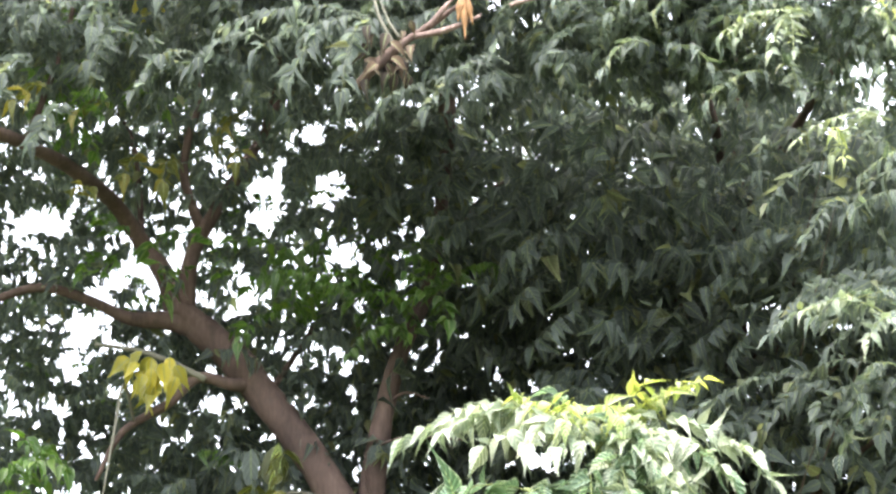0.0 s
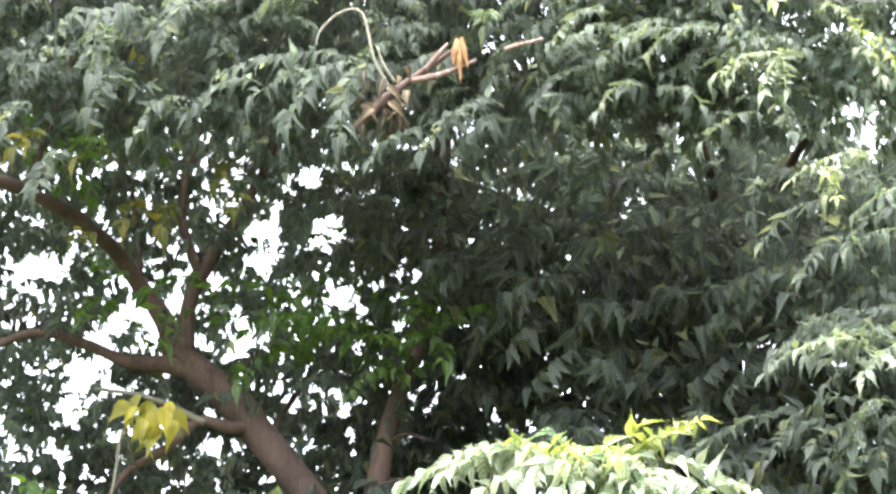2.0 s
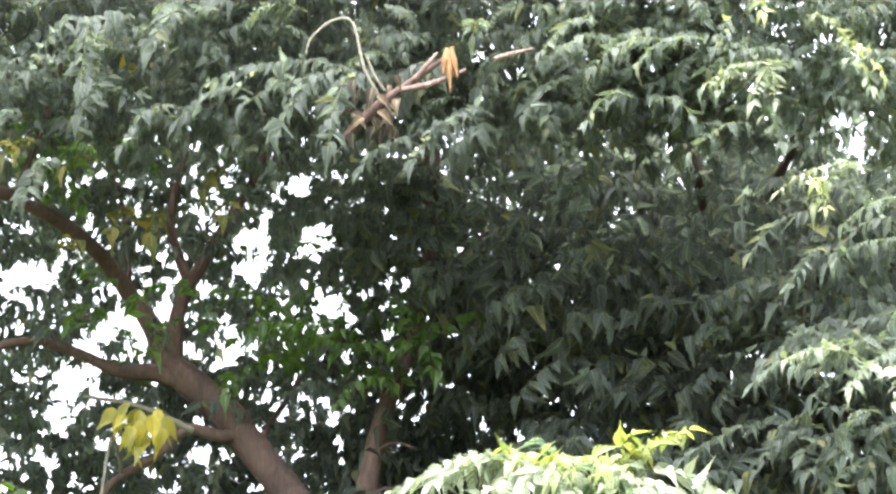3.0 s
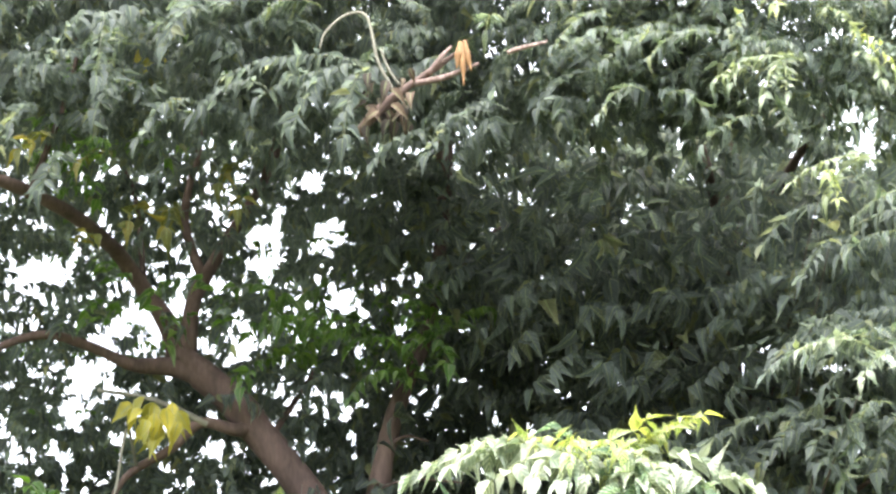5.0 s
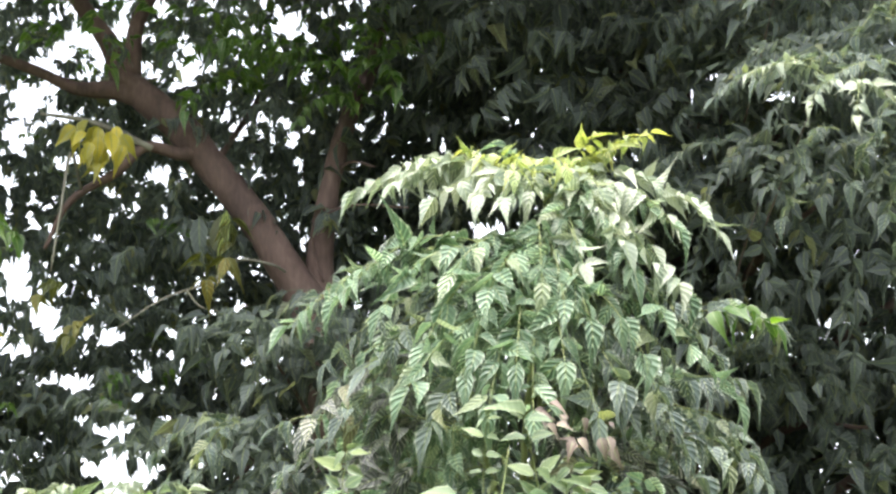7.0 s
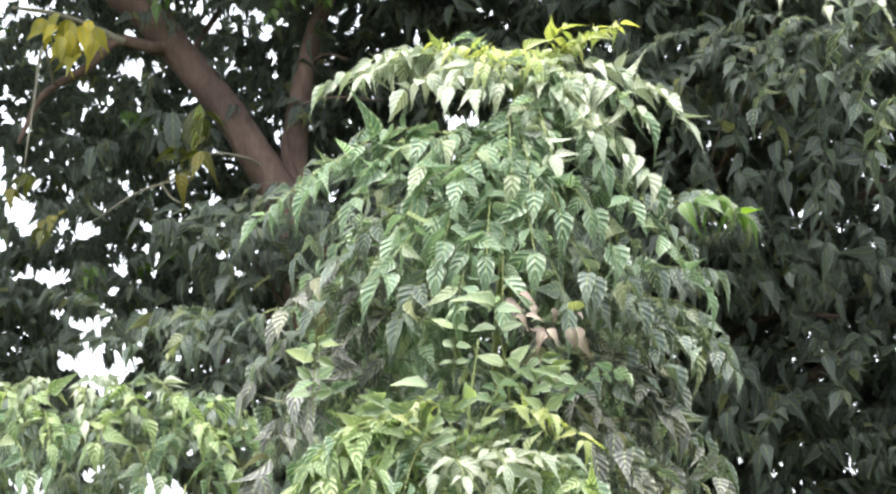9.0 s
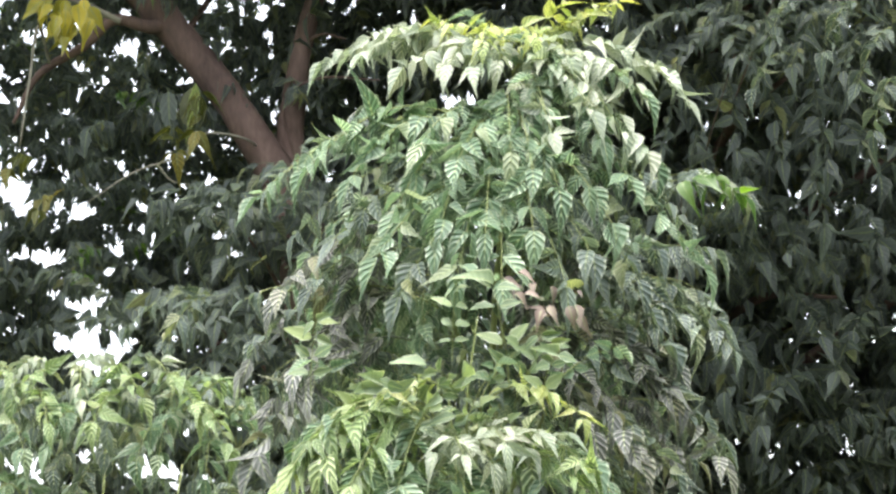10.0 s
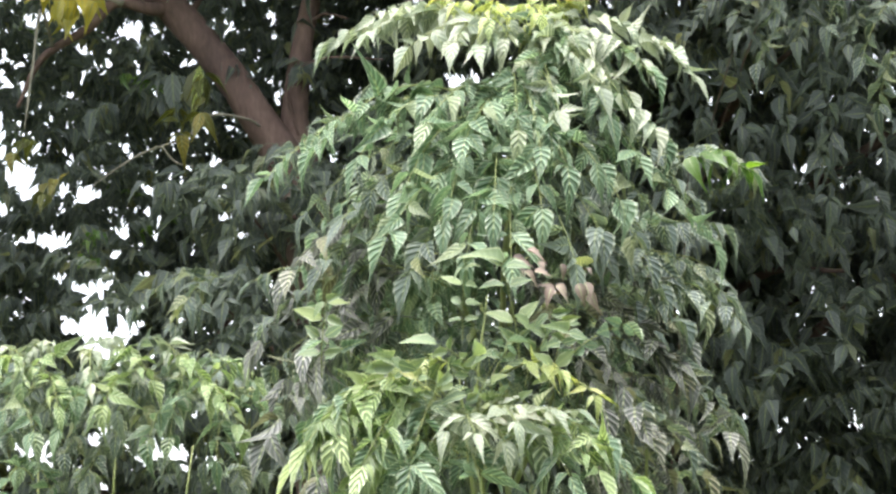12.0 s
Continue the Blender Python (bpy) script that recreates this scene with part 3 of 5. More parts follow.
limb_part("twig", [(-1.19, 6.92, 4.08), (-1.30, 6.90, 4.13), (-1.43, 6.90, 4.18), (-1.60, 6.88, 4.20)], [0.013, 0.012, 0.010, 0.006], TWIG, tree, "pale bare twig", sides=8)
limb_part("twig", [(-0.68, 6.98, 3.62), (-0.73, 6.85, 3.62), (-0.85, 6.80, 3.62), (-0.94, 6.80, 3.54), (-1.10, 6.80, 3.48), (-1.26, 6.80, 3.37)], [0.005, 0.005, 0.0045, 0.0045, 0.004, 0.002], TWIG, tree, "pale bare twig", sides=8)
limb_part("twig", [(-1.02, 6.80, 3.51), (-0.97, 6.79, 3.45), (-0.90, 6.78, 3.43)], [0.004, 0.004, 0.002], TWIG, tree, "pale bare twig", sides=6)
limb_part("twig", [(-1.44, 6.92, 3.92), (-1.45, 6.75, 4.0), (-1.46, 6.70, 3.78), (-1.48, 6.70, 3.55)], [0.006, 0.006, 0.005, 0.003], TWIG, tree, "pale bare twig", sides=6)
limb_part("twig", [(-0.56, 7.0, 3.6), (-0.60, 6.98, 3.74), (-0.58, 6.95, 3.82), (-0.45, 6.9, 3.86), (-0.25, 6.9, 3.85)], [0.006, 0.006, 0.005, 0.004, 0.003], BARK, tree, "", sides=6)
limb_part("twig", [(-0.55, 7.04, 4.02), (-0.47, 7.0, 4.06), (-0.38, 6.97, 4.03)], [0.008, 0.006, 0.003], BARK, tree, "", sides=6)

# branchlets that carry the crown, out of the limbs
for start, end in (((-1.71, 6.1, 4.63), (-1.6, 6.0, 5.3)), ((-1.48, 7.0, 4.65), (-1.9, 7.5, 5.6)), ((-1.08, 7.2, 5.21), (-0.9, 6.2, 5.7)),
                   ((-0.97, 7.0, 4.05), (-0.75, 7.5, 4.7)), ((-0.5, 7.02, 3.2), (-1.1, 7.4, 2.7)),
                   ((-0.36, 7.1, 5.13), (-0.5, 6.2, 5.3)), ((-0.41, 7.1, 4.62), (-0.1, 7.6, 5.2))):
    a, b = Vector(start), Vector(end)
    mid = (a + b) / 2 + Vector((0.06, 0.02, 0.12))
    limb_part("branchlet", [a, mid, b], [0.014, 0.009, 0.004], BARK, tree, sides=6, lump=0.1)

left_crown = fill(3500, (-2.7, -0.35, 6.9, 8.3, 2.1, 6.5), ("fringe", "droop", "broad"), scale=(0.65, 0.95))
left_crown += fill(380, (-2.0, -0.1, 6.9, 7.8, 2.1, 3.50), ("fringe", "droop", "broad"))
left_crown += fill(400, (-2.3, -0.4, 7.2, 8.2, 2.4, 4.5), ("fringe", "droop", "broad"), scale=(0.65, 0.95))
left_crown += fill(26, (-0.75, -0.18, 6.45, 6.75, 2.1, 2.75), ("fringe", "broad"))
left_crown += fill(26, (-0.62, -0.25, 6.3, 6.6, 2.5, 3.1), ("fringe", "broad"))
left_crown += fill(28, (-0.85, -0.30, 6.5, 6.8, 3.14, 3.38), ("fringe", "broad"))
left_crown += fill(60, (-0.65, -0.15, 6.6, 7.0, 4.45, 5.1), ("fringe", "broad"), scale=(0.75, 1.0))
left_crown += fill(860, (-2.6, -0.2, 5.8, 6.9, 4.75, 6.2), ("fringe", "droop"), scale=(0.65, 0.98), face=(270, 70), keep=lambda q: q.z > 4.78 + 0.75 * (q.y - 6.1))
foliage(tree, left_crown, LEAF, label="dense dark green compound leaves")
left_front = fill(10, (-1.05, -0.65, 6.3, 6.55, 2.76, 2.98), ("broad", "fringe"), scale=(0.75, 1.0)) + fill(8, (-0.90, -0.55, 6.3, 6.55, 3.16, 3.28), ("fringe", "broad"), scale=(0.85, 1.05))
foliage(tree, left_front, LEAF, singles=18, clear=False)
for reach in (((-0.46, 7.03, 2.4), (-0.6, 6.8, 2.75), (-0.80, 6.4, 2.9)), ((-0.47, 7.0, 2.8), (-0.6, 6.8, 3.1), (-0.72, 6.4, 3.24))):
    limb_part("branchlet", reach, [0.012, 0.007, 0.002], BARK, tree, sides=6, lump=0.1)
# leaves near the gaps, light from behind painted in as a stronger green
bright = fill(34, (-1.12, -0.28, 6.7, 7.0, 4.25, 4.56), ("broad", "fringe"), scale=(0.55, 0.8)) + fill(12, (-1.62, -1.40, 6.6, 6.9, 4.3, 4.55), ("broad",), scale=(0.5, 0.7))
bright += fill(9, (-1.75, -1.5, 6.0, 6.3, 4.7, 5.0), ("broad", "fringe"), scale=(0.5, 0.75)) + fill(9, (-1.86, -1.70, 6.3, 6.5, 3.46, 3.56), ("broad", "fringe"), scale=(0.6, 0.8))
bright += fill(13, (-1.9, -0.75, 6.75, 7.1, 2.9, 3.8), ("broad", "fringe"), scale=(0.45, 0.7))
bright += fill(26, (-2.1, -1.2, 6.1, 6.5, 4.75, 5.35), ("broad", "fringe"), scale=(0.5, 0.75))
foliage(tree, bright, LEAF_GREEN_BACKLIT, singles=100)

# thin ends of twigs that cross the gaps
ends = fill(60, (-1.55, -0.55, 7.2, 7.6, 4.55, 5.3), ("broad", "fringe"), scale=(0.28, 0.48)) + fill(46, (-2.2, -1.55, 7.1, 7.5, 4.15, 5.1), ("broad", "fringe"), scale=(0.28, 0.48)) + fill(12, (-1.9, -0.9, 7.1, 7.5, 2.7, 3.6), ("broad",), scale=(0.28, 0.45))
foliage(tree, ends[::2], LEAF, singles=80, clear=False)
foliage(tree, ends[1::2], LEAF_GREEN_BACKLIT, singles=80, clear=False)

# ---------------------------------------------------------------- the shade tree
shade = thing("shade_tree", (0.8, 8.0, 0.0), "dense dark green tree with drooping compound leaves", "tree")
limb_part("trunk", [(0.8, 8.0, -0.1), (0.80, 8.0, 2.0), (0.80, 8.0, 3.66), (0.82, 8.0, 4.56), (0.85, 8.0, 5.19), (0.88, 7.9, 5.63), (0.9, 7.6, 6.8)], [0.12, 0.09, 0.075, 0.06, 0.05, 0.04, 0.02], BARK, shade, sides=14)
for start, end in (((0.82, 8.0, 4.4), (1.3, 6.4, 4.6)), ((0.8, 8.0, 3.9), (1.3, 6.5, 4.2)), ((0.8, 8.0, 3.4), (1.2, 6.6, 3.8)), ((0.85, 8.0, 5.2), (0.4, 6.4, 5.3)), ((0.85, 8.0, 5.1), (1.3, 6.3, 5.3)),
                   ((0.8, 8.0, 3.2), (0.3, 7.2, 3.6)), ((0.8, 8.0, 2.9), (1.4, 7.1, 3.1)), ((0.82, 8.0, 4.5), (0.1, 7.3, 4.7))):
    a, b = Vector(start), Vector(end)
    mid = (a + b) / 2 + Vector((0.04, 0.02, 0.18))
    limb_part("limb", [a, mid, b], [0.03, 0.018, 0.006], BARK, shade, sides=8, lump=0.1)
right_crown = fill(3400, (-0.5, 2.2, 7.2, 8.5, 2.0, 5.6), ("fringe", "droop", "broad"), keep=lambda q: q.z < 5.2 or q.x < 1.0 or rng.random() < 0.5)
for turn in (195, 340):
    right_crown += fill(55, (0.15, 1.9, 7.05, 7.4, 2.0, 4.7), ("fringe", "broad", "broad"), scale=(1.0, 1.35), face=(turn, 25))
right_crown += fill(520, (-0.3, 1.9, 5.9, 7.0, 4.75, 6.2), ("fringe", "droop"), scale=(0.65, 0.98), face=(270, 70), keep=lambda q: q.z > 4.85 + 0.75 * (q.y - 6.2) and (q.x < 0.75 or rng.random() < 0.35))
right_crown += fill(320, (0.2, 2.2, 7.4, 8.5, 2.0, 3.7), ("fringe", "droop", "broad"))
right_crown += fill(480, (-0.1, 1.9, 7.5, 8.7, 4.7, 6.2), ("fringe", "droop", "broad"))
right_crown += fill(36, (0.80, 1.35, 6.2, 6.6, 4.30, 4.50), ("fringe", "droop"), scale=(0.6, 0.9), face=(255, 45))
right_crown += fill(36, (0.85, 1.35, 6.2, 6.6, 4.05, 4.20), ("fringe", "broad"), scale=(0.6, 0.9), face=(255, 45))
right_crown += fill(40, (0.58, 1.40, 6.4, 6.9, 3.70, 3.90), ("fringe", "broad"), scale=(0.6, 0.9), face=(225, 50))
right_crown += fill(26, (0.70, 1.40, 6.5, 7.0, 3.10, 3.40), ("fringe", "broad"), scale=(0.6, 0.9), face=(225, 50))
# the curtain of large leaves that hangs in front of the shade
right_crown += fill(190, (0.05, 1.4, 6.7, 7.1, 3.85, 4.85), ("fringe", "broad", "droop"), scale=(1.0, 1.35), face=(270, 60))
foliage(shade, right_crown, LEAF, singles=200, label="dense dark green compound leaves")
arches(shade, LEAF, "large dark hanging leaf", [
    ((0.08, 6.70, 4.93), (0.02, 6.60, 4.67), 0.06, 0.130),
    ((-0.05, 6.80, 4.86), (-0.09, 6.65, 4.47), 0.06, 0.130),
    ((0.23, 6.70, 4.81), (0.28, 6.60, 4.51), 0.06, 0.140),
    ((0.39, 6.40, 4.96), (0.46, 6.30, 4.84), 0.05, 0.110),
    ((0.29, 6.50, 4.89), (0.18, 6.40, 4.76), 0.05, 0.120),
    ((0.54, 6.70, 4.71), (0.61, 6.60, 4.60), 0.06, 0.130),
    ((0.08, 6.80, 4.53), (0.14, 6.70, 4.31), 0.06, 0.130),
    ((0.41, 6.80, 4.44), (0.32, 6.70, 4.27), 0.06, 0.130),
    ((0.65, 6.40, 4.84), (0.73, 6.30, 4.68), 0.06, 0.110),
    ((-0.26, 6.90, 4.76), (-0.15, 6.80, 4.53), 0.06, 0.130),
    ((0.54, 6.30, 4.95), (0.67, 6.20, 4.81), 0.06, 0.100),
    ((0.73, 6.40, 4.51), (0.79, 6.30, 4.38), 0.05, 0.110),
])
arches(shade, LEAF, "large dark hanging leaf", [
    ((1.07, 6.70, 3.68), (1.22, 6.50, 3.46), 0.07, 0.120),
    ((1.30, 6.70, 3.62), (1.43, 6.50, 3.38), 0.07, 0.120),
    ((1.07, 6.80, 3.34), (1.17, 6.60, 3.15), 0.07, 0.120),
    ((1.37, 6.80, 3.34), (1.44, 6.60, 3.17), 0.07, 0.120),
    ((0.93, 6.80, 3.26), (1.05, 6.60, 3.09), 0.07, 0.120),
    ((1.17, 6.90, 3.04), (1.25, 6.70, 2.88), 0.07, 0.120),
    ((1.24, 6.90, 2.76), (1.03, 6.70, 2.57), 0.07, 0.130),
    ((1.49, 6.90, 3.00), (1.30, 6.70, 2.76), 0.07, 0.120),
    ((1.05, 6.90, 2.88), (0.92, 6.70, 2.69), 0.07, 0.120),
])
arches(shade, LEAF, "large dark hanging leaf", [
    ((0.80, 6.50, 3.70), (0.70, 6.40, 3.45), 0.06, 0.110),
    ((0.93, 6.50, 3.72), (0.95, 6.40, 3.43), 0.06, 0.115),
    ((1.06, 6.50, 3.68), (1.09, 6.40, 3.41), 0.06, 0.120),
    ((0.85, 6.50, 3.54), (0.78, 6.40, 3.31), 0.06, 0.110),
    ((1.22, 6.50, 3.70), (1.24, 6.40, 3.39), 0.06, 0.120),
    ((1.04, 6.50, 3.46), (0.96, 6.40, 3.29), 0.05, 0.110),
    ((1.19, 6.50, 3.40), (1.22, 6.40, 3.18), 0.06, 0.120),
    ((0.77, 6.60, 3.65), (0.85, 6.50, 3.44), 0.05, 0.110),
    ((1.15, 6.60, 3.57), (1.01, 6.50, 3.34), 0.05, 0.110),
])
# upper edge of the crown, brightened by a lighter leaf colour for open light
edge = fill(370, (0.1, 1.9, 5.7, 6.2, 4.80, 5.7), ("fringe", "droop"), scale=(0.6, 0.92), face=(270, 70), keep=lambda q: q.z > 4.75 + 0.75 * (q.y - 6.0) - 0.12 * (q.x - 0.8))
foliage(shade, edge, LEAF_LIGHT, singles=200, label="grey-green leaves, open light put into their colour", name="edge_foliage")

# ---------------------------------------------------------------- high canopy over both trees and beside them, added out of view for its shade
def vault(q):
    """Rounded, uneven outline of the joined crowns, seen from above and from the side."""
    lump = 1.6 * noise.noise(Vector((q.x * 0.5, q.y * 0.5, 3.0)))
    return ((q.x - 0.2) / 5.4) ** 2 + ((q.y - 7.8) / 2.1) ** 2 < 1 + 0.25 * lump and q.z < 7.5 - 0.09 * (q.x - 0.2) ** 2 + 0.5 * lump


over = fill(40, (-2.7, 0.0, 6.0, 9.5, 6.25, 7.6), ("droop", "broad"), scale=(1.5, 2.1), keep=vault)
over += fill(20, (0.55, 3.5, 6.9, 9.5, 6.3, 7.6), ("droop", "broad"), scale=(1.5, 2.1), keep=vault)
over += fill(330, (2.2, 5.5, 6.2, 8.8, 1.5, 6.5), ("droop", "broad"), scale=(1.5, 2.1), keep=vault)
foliage(shade, over, LEAF, singles=0, clear=False, label="dense dark green compound leaves", name="upper_foliage")
outer = fill(380, (-5.2, -2.7, 6.2, 8.8, 1.5, 6.8), ("droop", "broad"), scale=(1.5, 2.1), keep=vault)
foliage(tree, outer, LEAF, singles=0, clear=False, label="dense dark green compound leaves", name="outer_foliage")
# foliage added beside the view, to darken the lower right crown
flank = fill(360, (1.2, 3.8, 3.6, 7.0, 0.3, 4.8), ("droop", "broad"), scale=(1.5, 2.1), keep=lambda q: q.x > 0.30 * q.y + 0.45)
foliage(shade, flank, LEAF, singles=0, clear=False, label="dense dark green compound leaves", name="outer_foliage")
# limbs added to carry the unseen foliage
for owner, start, end in ((shade, (0.8, 8.0, 2.6), (2.9, 4.4, 3.6)), (shade, (0.8, 8.0, 1.9), (3.0, 4.6, 2.2)), (shade, (0.8, 8.0, 1.6), (2.9, 5.2, 1.1)), (shade, (0.8, 8.0, 3.2), (3.2, 5.6, 4.3)), (shade, (0.82, 8.0, 4.2), (3.2, 7.6, 5.2)), (shade, (0.8, 8.0, 3.0), (3.6, 7.7, 3.4)), (shade, (0.8, 8.0, 2.2), (3.4, 7.4, 2.3)), (tree, (-1.82, 5.8, 4.58), (-4.0, 6.6, 5.2)), (tree, (-2.1, 6.75, 4.22), (-4.0, 7.4, 3.8)), (tree, (-0.46, 7.02, 2.2), (-3.8, 7.8, 2.4))):
    u, v = Vector(start), Vector(end)
    limb_part("limb", [u, (u + v) / 2 + Vector((0.0, 0.05 + 0.25 * max(7.3 - v.y, 0) * (v.x > 0), 0.15)), v], [0.03, 0.018, 0.006], BARK, owner, sides=8, lump=0.1)

# ---------------------------------------------------------------- the young tree in front
young = thing("young_tree", (0.12, 4.2, 0.0), "young tree with pale green drooping compound leaves", "tree")
limb_part("trunk", [(0.12, 4.2, -0.05), (0.10, 4.2, 0.9), (0.13, 4.18, 1.7), (0.11, 4.15, 2.3), (0.13, 4.1, 2.66), (0.12, 4.08, 2.86)], [0.028, 0.022, 0.014, 0.008, 0.004, 0.002], STALK, young, sides=10)
for bend in (((0.12, 4.16, 2.3), (0.16, 4.0, 2.65), (0.17, 3.95, 2.88)), ((0.12, 4.17, 2.1), (0.0, 4.0, 2.5), (-0.03, 3.95, 2.76)), ((0.12, 4.17, 2.0), (0.3, 4.0, 2.4), (0.34, 3.95, 2.66)),
             ((0.12, 4.18, 1.6), (0.05, 3.85, 1.95), (0.02, 3.75, 2.2)), ((0.12, 4.18, 1.5), (0.35, 3.95, 1.9), (0.38, 3.85, 2.1)), ((0.12, 4.18, 1.5), (-0.1, 3.95, 1.9), (-0.2, 3.85, 2.1))):
    limb_part("stem", bend, [0.006, 0.004, 0.002], STALK, young, sides=6, lump=0.05)


def dome(z):
    """How far the young tree's leaf tips reach from its middle at a height."""
    return float(np.interp(z, [1.4, 1.9, 2.2, 2.45, 2.65, 2.80, 2.95], [0.54, 0.51, 0.48, 0.46, 0.42, 0.32, 0.06]))


def leaves(owner, rows, mat, label=""):
    """Compound leaves placed one by one: kind, variant, foot, bearing, tilt, size."""
    for kind, index, at, az, tilt, size in rows:
        ob = new("leaf", spray_mesh(kind, index, mat, "drip"))
        ob.matrix_world = turned(at, az, tilt, size)
        ob.parent = owner
        ob.matrix_parent_inverse = Matrix.Translation(owner.location).inverted()
        tagged(ob, label)


# the crown's inside: leaves set back from the outline, duller to the sides where shade is painted in
inside = {LEAF_FRESH: [], LEAF_LIGHT: [], LEAF_SHADED: []}
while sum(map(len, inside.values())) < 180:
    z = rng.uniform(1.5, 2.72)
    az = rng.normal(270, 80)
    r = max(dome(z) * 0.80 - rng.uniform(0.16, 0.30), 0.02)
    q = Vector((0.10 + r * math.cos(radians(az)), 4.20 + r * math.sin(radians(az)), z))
    brightness = (-1.0 if (q.x > 0.22 and z < 2.3) or (q.x < -0.18 and z < 2.35) else 1.0) - abs(q.x - 0.03) / 0.24 + rng.normal(0, 0.35)
    mat = LEAF_FRESH if brightness > 0.5 else LEAF_SHADED if brightness < -0.5 else LEAF_LIGHT
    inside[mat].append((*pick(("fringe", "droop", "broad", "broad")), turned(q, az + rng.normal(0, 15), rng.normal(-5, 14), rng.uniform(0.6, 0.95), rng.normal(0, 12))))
behind = []
while len(behind) < 75:
    z, az = rng.uniform(1.5, 2.6), rng.uniform(5, 175)
    r = dome(z) * 0.9 - rng.uniform(0.10, 0.28)
    behind.append((*pick(("fringe", "droop", "broad")), turned((0.10 + r * math.cos(radians(az)), 4.22 + r * math.sin(radians(az)), z), az + rng.normal(0, 15), rng.normal(-5, 14), rng.uniform(0.6, 0.95), rng.normal(0, 12))))
foliage(young, behind, LEAF_LIGHT, singles=0, clear=False, shape="drip", label="grey-green leaves")
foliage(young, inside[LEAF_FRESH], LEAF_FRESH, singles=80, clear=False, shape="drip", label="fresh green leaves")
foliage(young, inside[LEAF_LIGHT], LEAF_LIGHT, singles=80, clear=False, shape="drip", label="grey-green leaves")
foliage(young, inside[LEAF_SHADED], LEAF_SHADED, singles=60, clear=False, shape="drip", label="dull leaves, shade put into their colour")

# top tier: pale leaves, light from above put into their colour, the longest arching out over a gap in the crown
arches(young, LEAF_PALE_LIT, "pale young leaf", [
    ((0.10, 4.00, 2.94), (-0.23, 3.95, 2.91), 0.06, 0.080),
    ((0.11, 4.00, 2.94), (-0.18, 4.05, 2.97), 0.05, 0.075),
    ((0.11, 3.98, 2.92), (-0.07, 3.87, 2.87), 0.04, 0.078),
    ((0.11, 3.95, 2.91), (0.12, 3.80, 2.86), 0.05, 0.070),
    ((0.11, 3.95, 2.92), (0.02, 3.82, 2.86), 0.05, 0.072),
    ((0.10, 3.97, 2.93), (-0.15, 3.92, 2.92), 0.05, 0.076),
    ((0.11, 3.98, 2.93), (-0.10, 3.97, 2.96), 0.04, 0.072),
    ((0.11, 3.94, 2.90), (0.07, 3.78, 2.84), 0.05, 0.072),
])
arches(young, LEAF_PALE_LIT, "pale young leaf", [
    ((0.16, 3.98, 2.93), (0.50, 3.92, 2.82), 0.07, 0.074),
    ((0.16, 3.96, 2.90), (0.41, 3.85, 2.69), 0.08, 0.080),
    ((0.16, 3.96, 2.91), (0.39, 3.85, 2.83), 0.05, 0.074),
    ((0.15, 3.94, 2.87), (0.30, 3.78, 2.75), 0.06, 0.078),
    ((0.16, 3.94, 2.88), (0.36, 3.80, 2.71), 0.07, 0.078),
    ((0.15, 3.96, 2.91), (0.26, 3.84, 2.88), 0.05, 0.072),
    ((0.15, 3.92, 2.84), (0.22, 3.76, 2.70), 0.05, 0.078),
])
arches(young, LEAF_SHOOT, "fresh yellow-green shoot", [
    ((0.12, 3.97, 2.93), (-0.01, 3.95, 3.00), 0.01, 0.050),
    ((0.13, 3.97, 2.93), (0.19, 3.85, 2.93), 0.04, 0.058),
    ((0.12, 3.95, 2.92), (0.09, 3.80, 2.90), 0.05, 0.058),
    ((0.13, 3.98, 2.93), (0.03, 3.90, 2.97), 0.03, 0.055),
    ((0.16, 3.98, 2.93), (0.37, 3.95, 3.04), 0.01, 0.046),
    ((0.16, 3.98, 2.93), (0.25, 3.93, 3.02), 0.01, 0.058),
    ((0.16, 3.98, 2.93), (0.32, 3.94, 3.03), 0.01, 0.055),
])
arches(young, LEAF_FRESH, "", [
    ((0.13, 4.00, 2.95), (0.07, 3.95, 3.01), 0.01, 0.065),
    ((0.15, 3.96, 2.89), (0.27, 3.82, 2.81), 0.06, 0.080),
    ((0.16, 3.98, 2.90), (0.41, 3.85, 2.80), 0.06, 0.078),
    ((0.15, 3.95, 2.88), (0.21, 3.80, 2.76), 0.06, 0.080),
    ((0.15, 3.95, 2.86), (0.32, 3.78, 2.69), 0.07, 0.085),
    ((0.14, 3.95, 2.82), (0.14, 3.72, 2.65), 0.07, 0.090),
    ((0.16, 3.95, 2.85), (0.43, 3.88, 2.67), 0.08, 0.080),
    ((0.13, 3.90, 2.76), (-0.03, 3.75, 2.68), 0.06, 0.090),
    ((0.13, 3.90, 2.75), (0.04, 3.70, 2.63), 0.06, 0.095),
    ((0.14, 3.90, 2.72), (0.23, 3.70, 2.57), 0.06, 0.095),
    ((0.15, 3.93, 2.80), (0.37, 3.80, 2.62), 0.07, 0.085),
    ((0.14, 3.92, 2.77), (0.18, 3.70, 2.61), 0.06, 0.090),
])
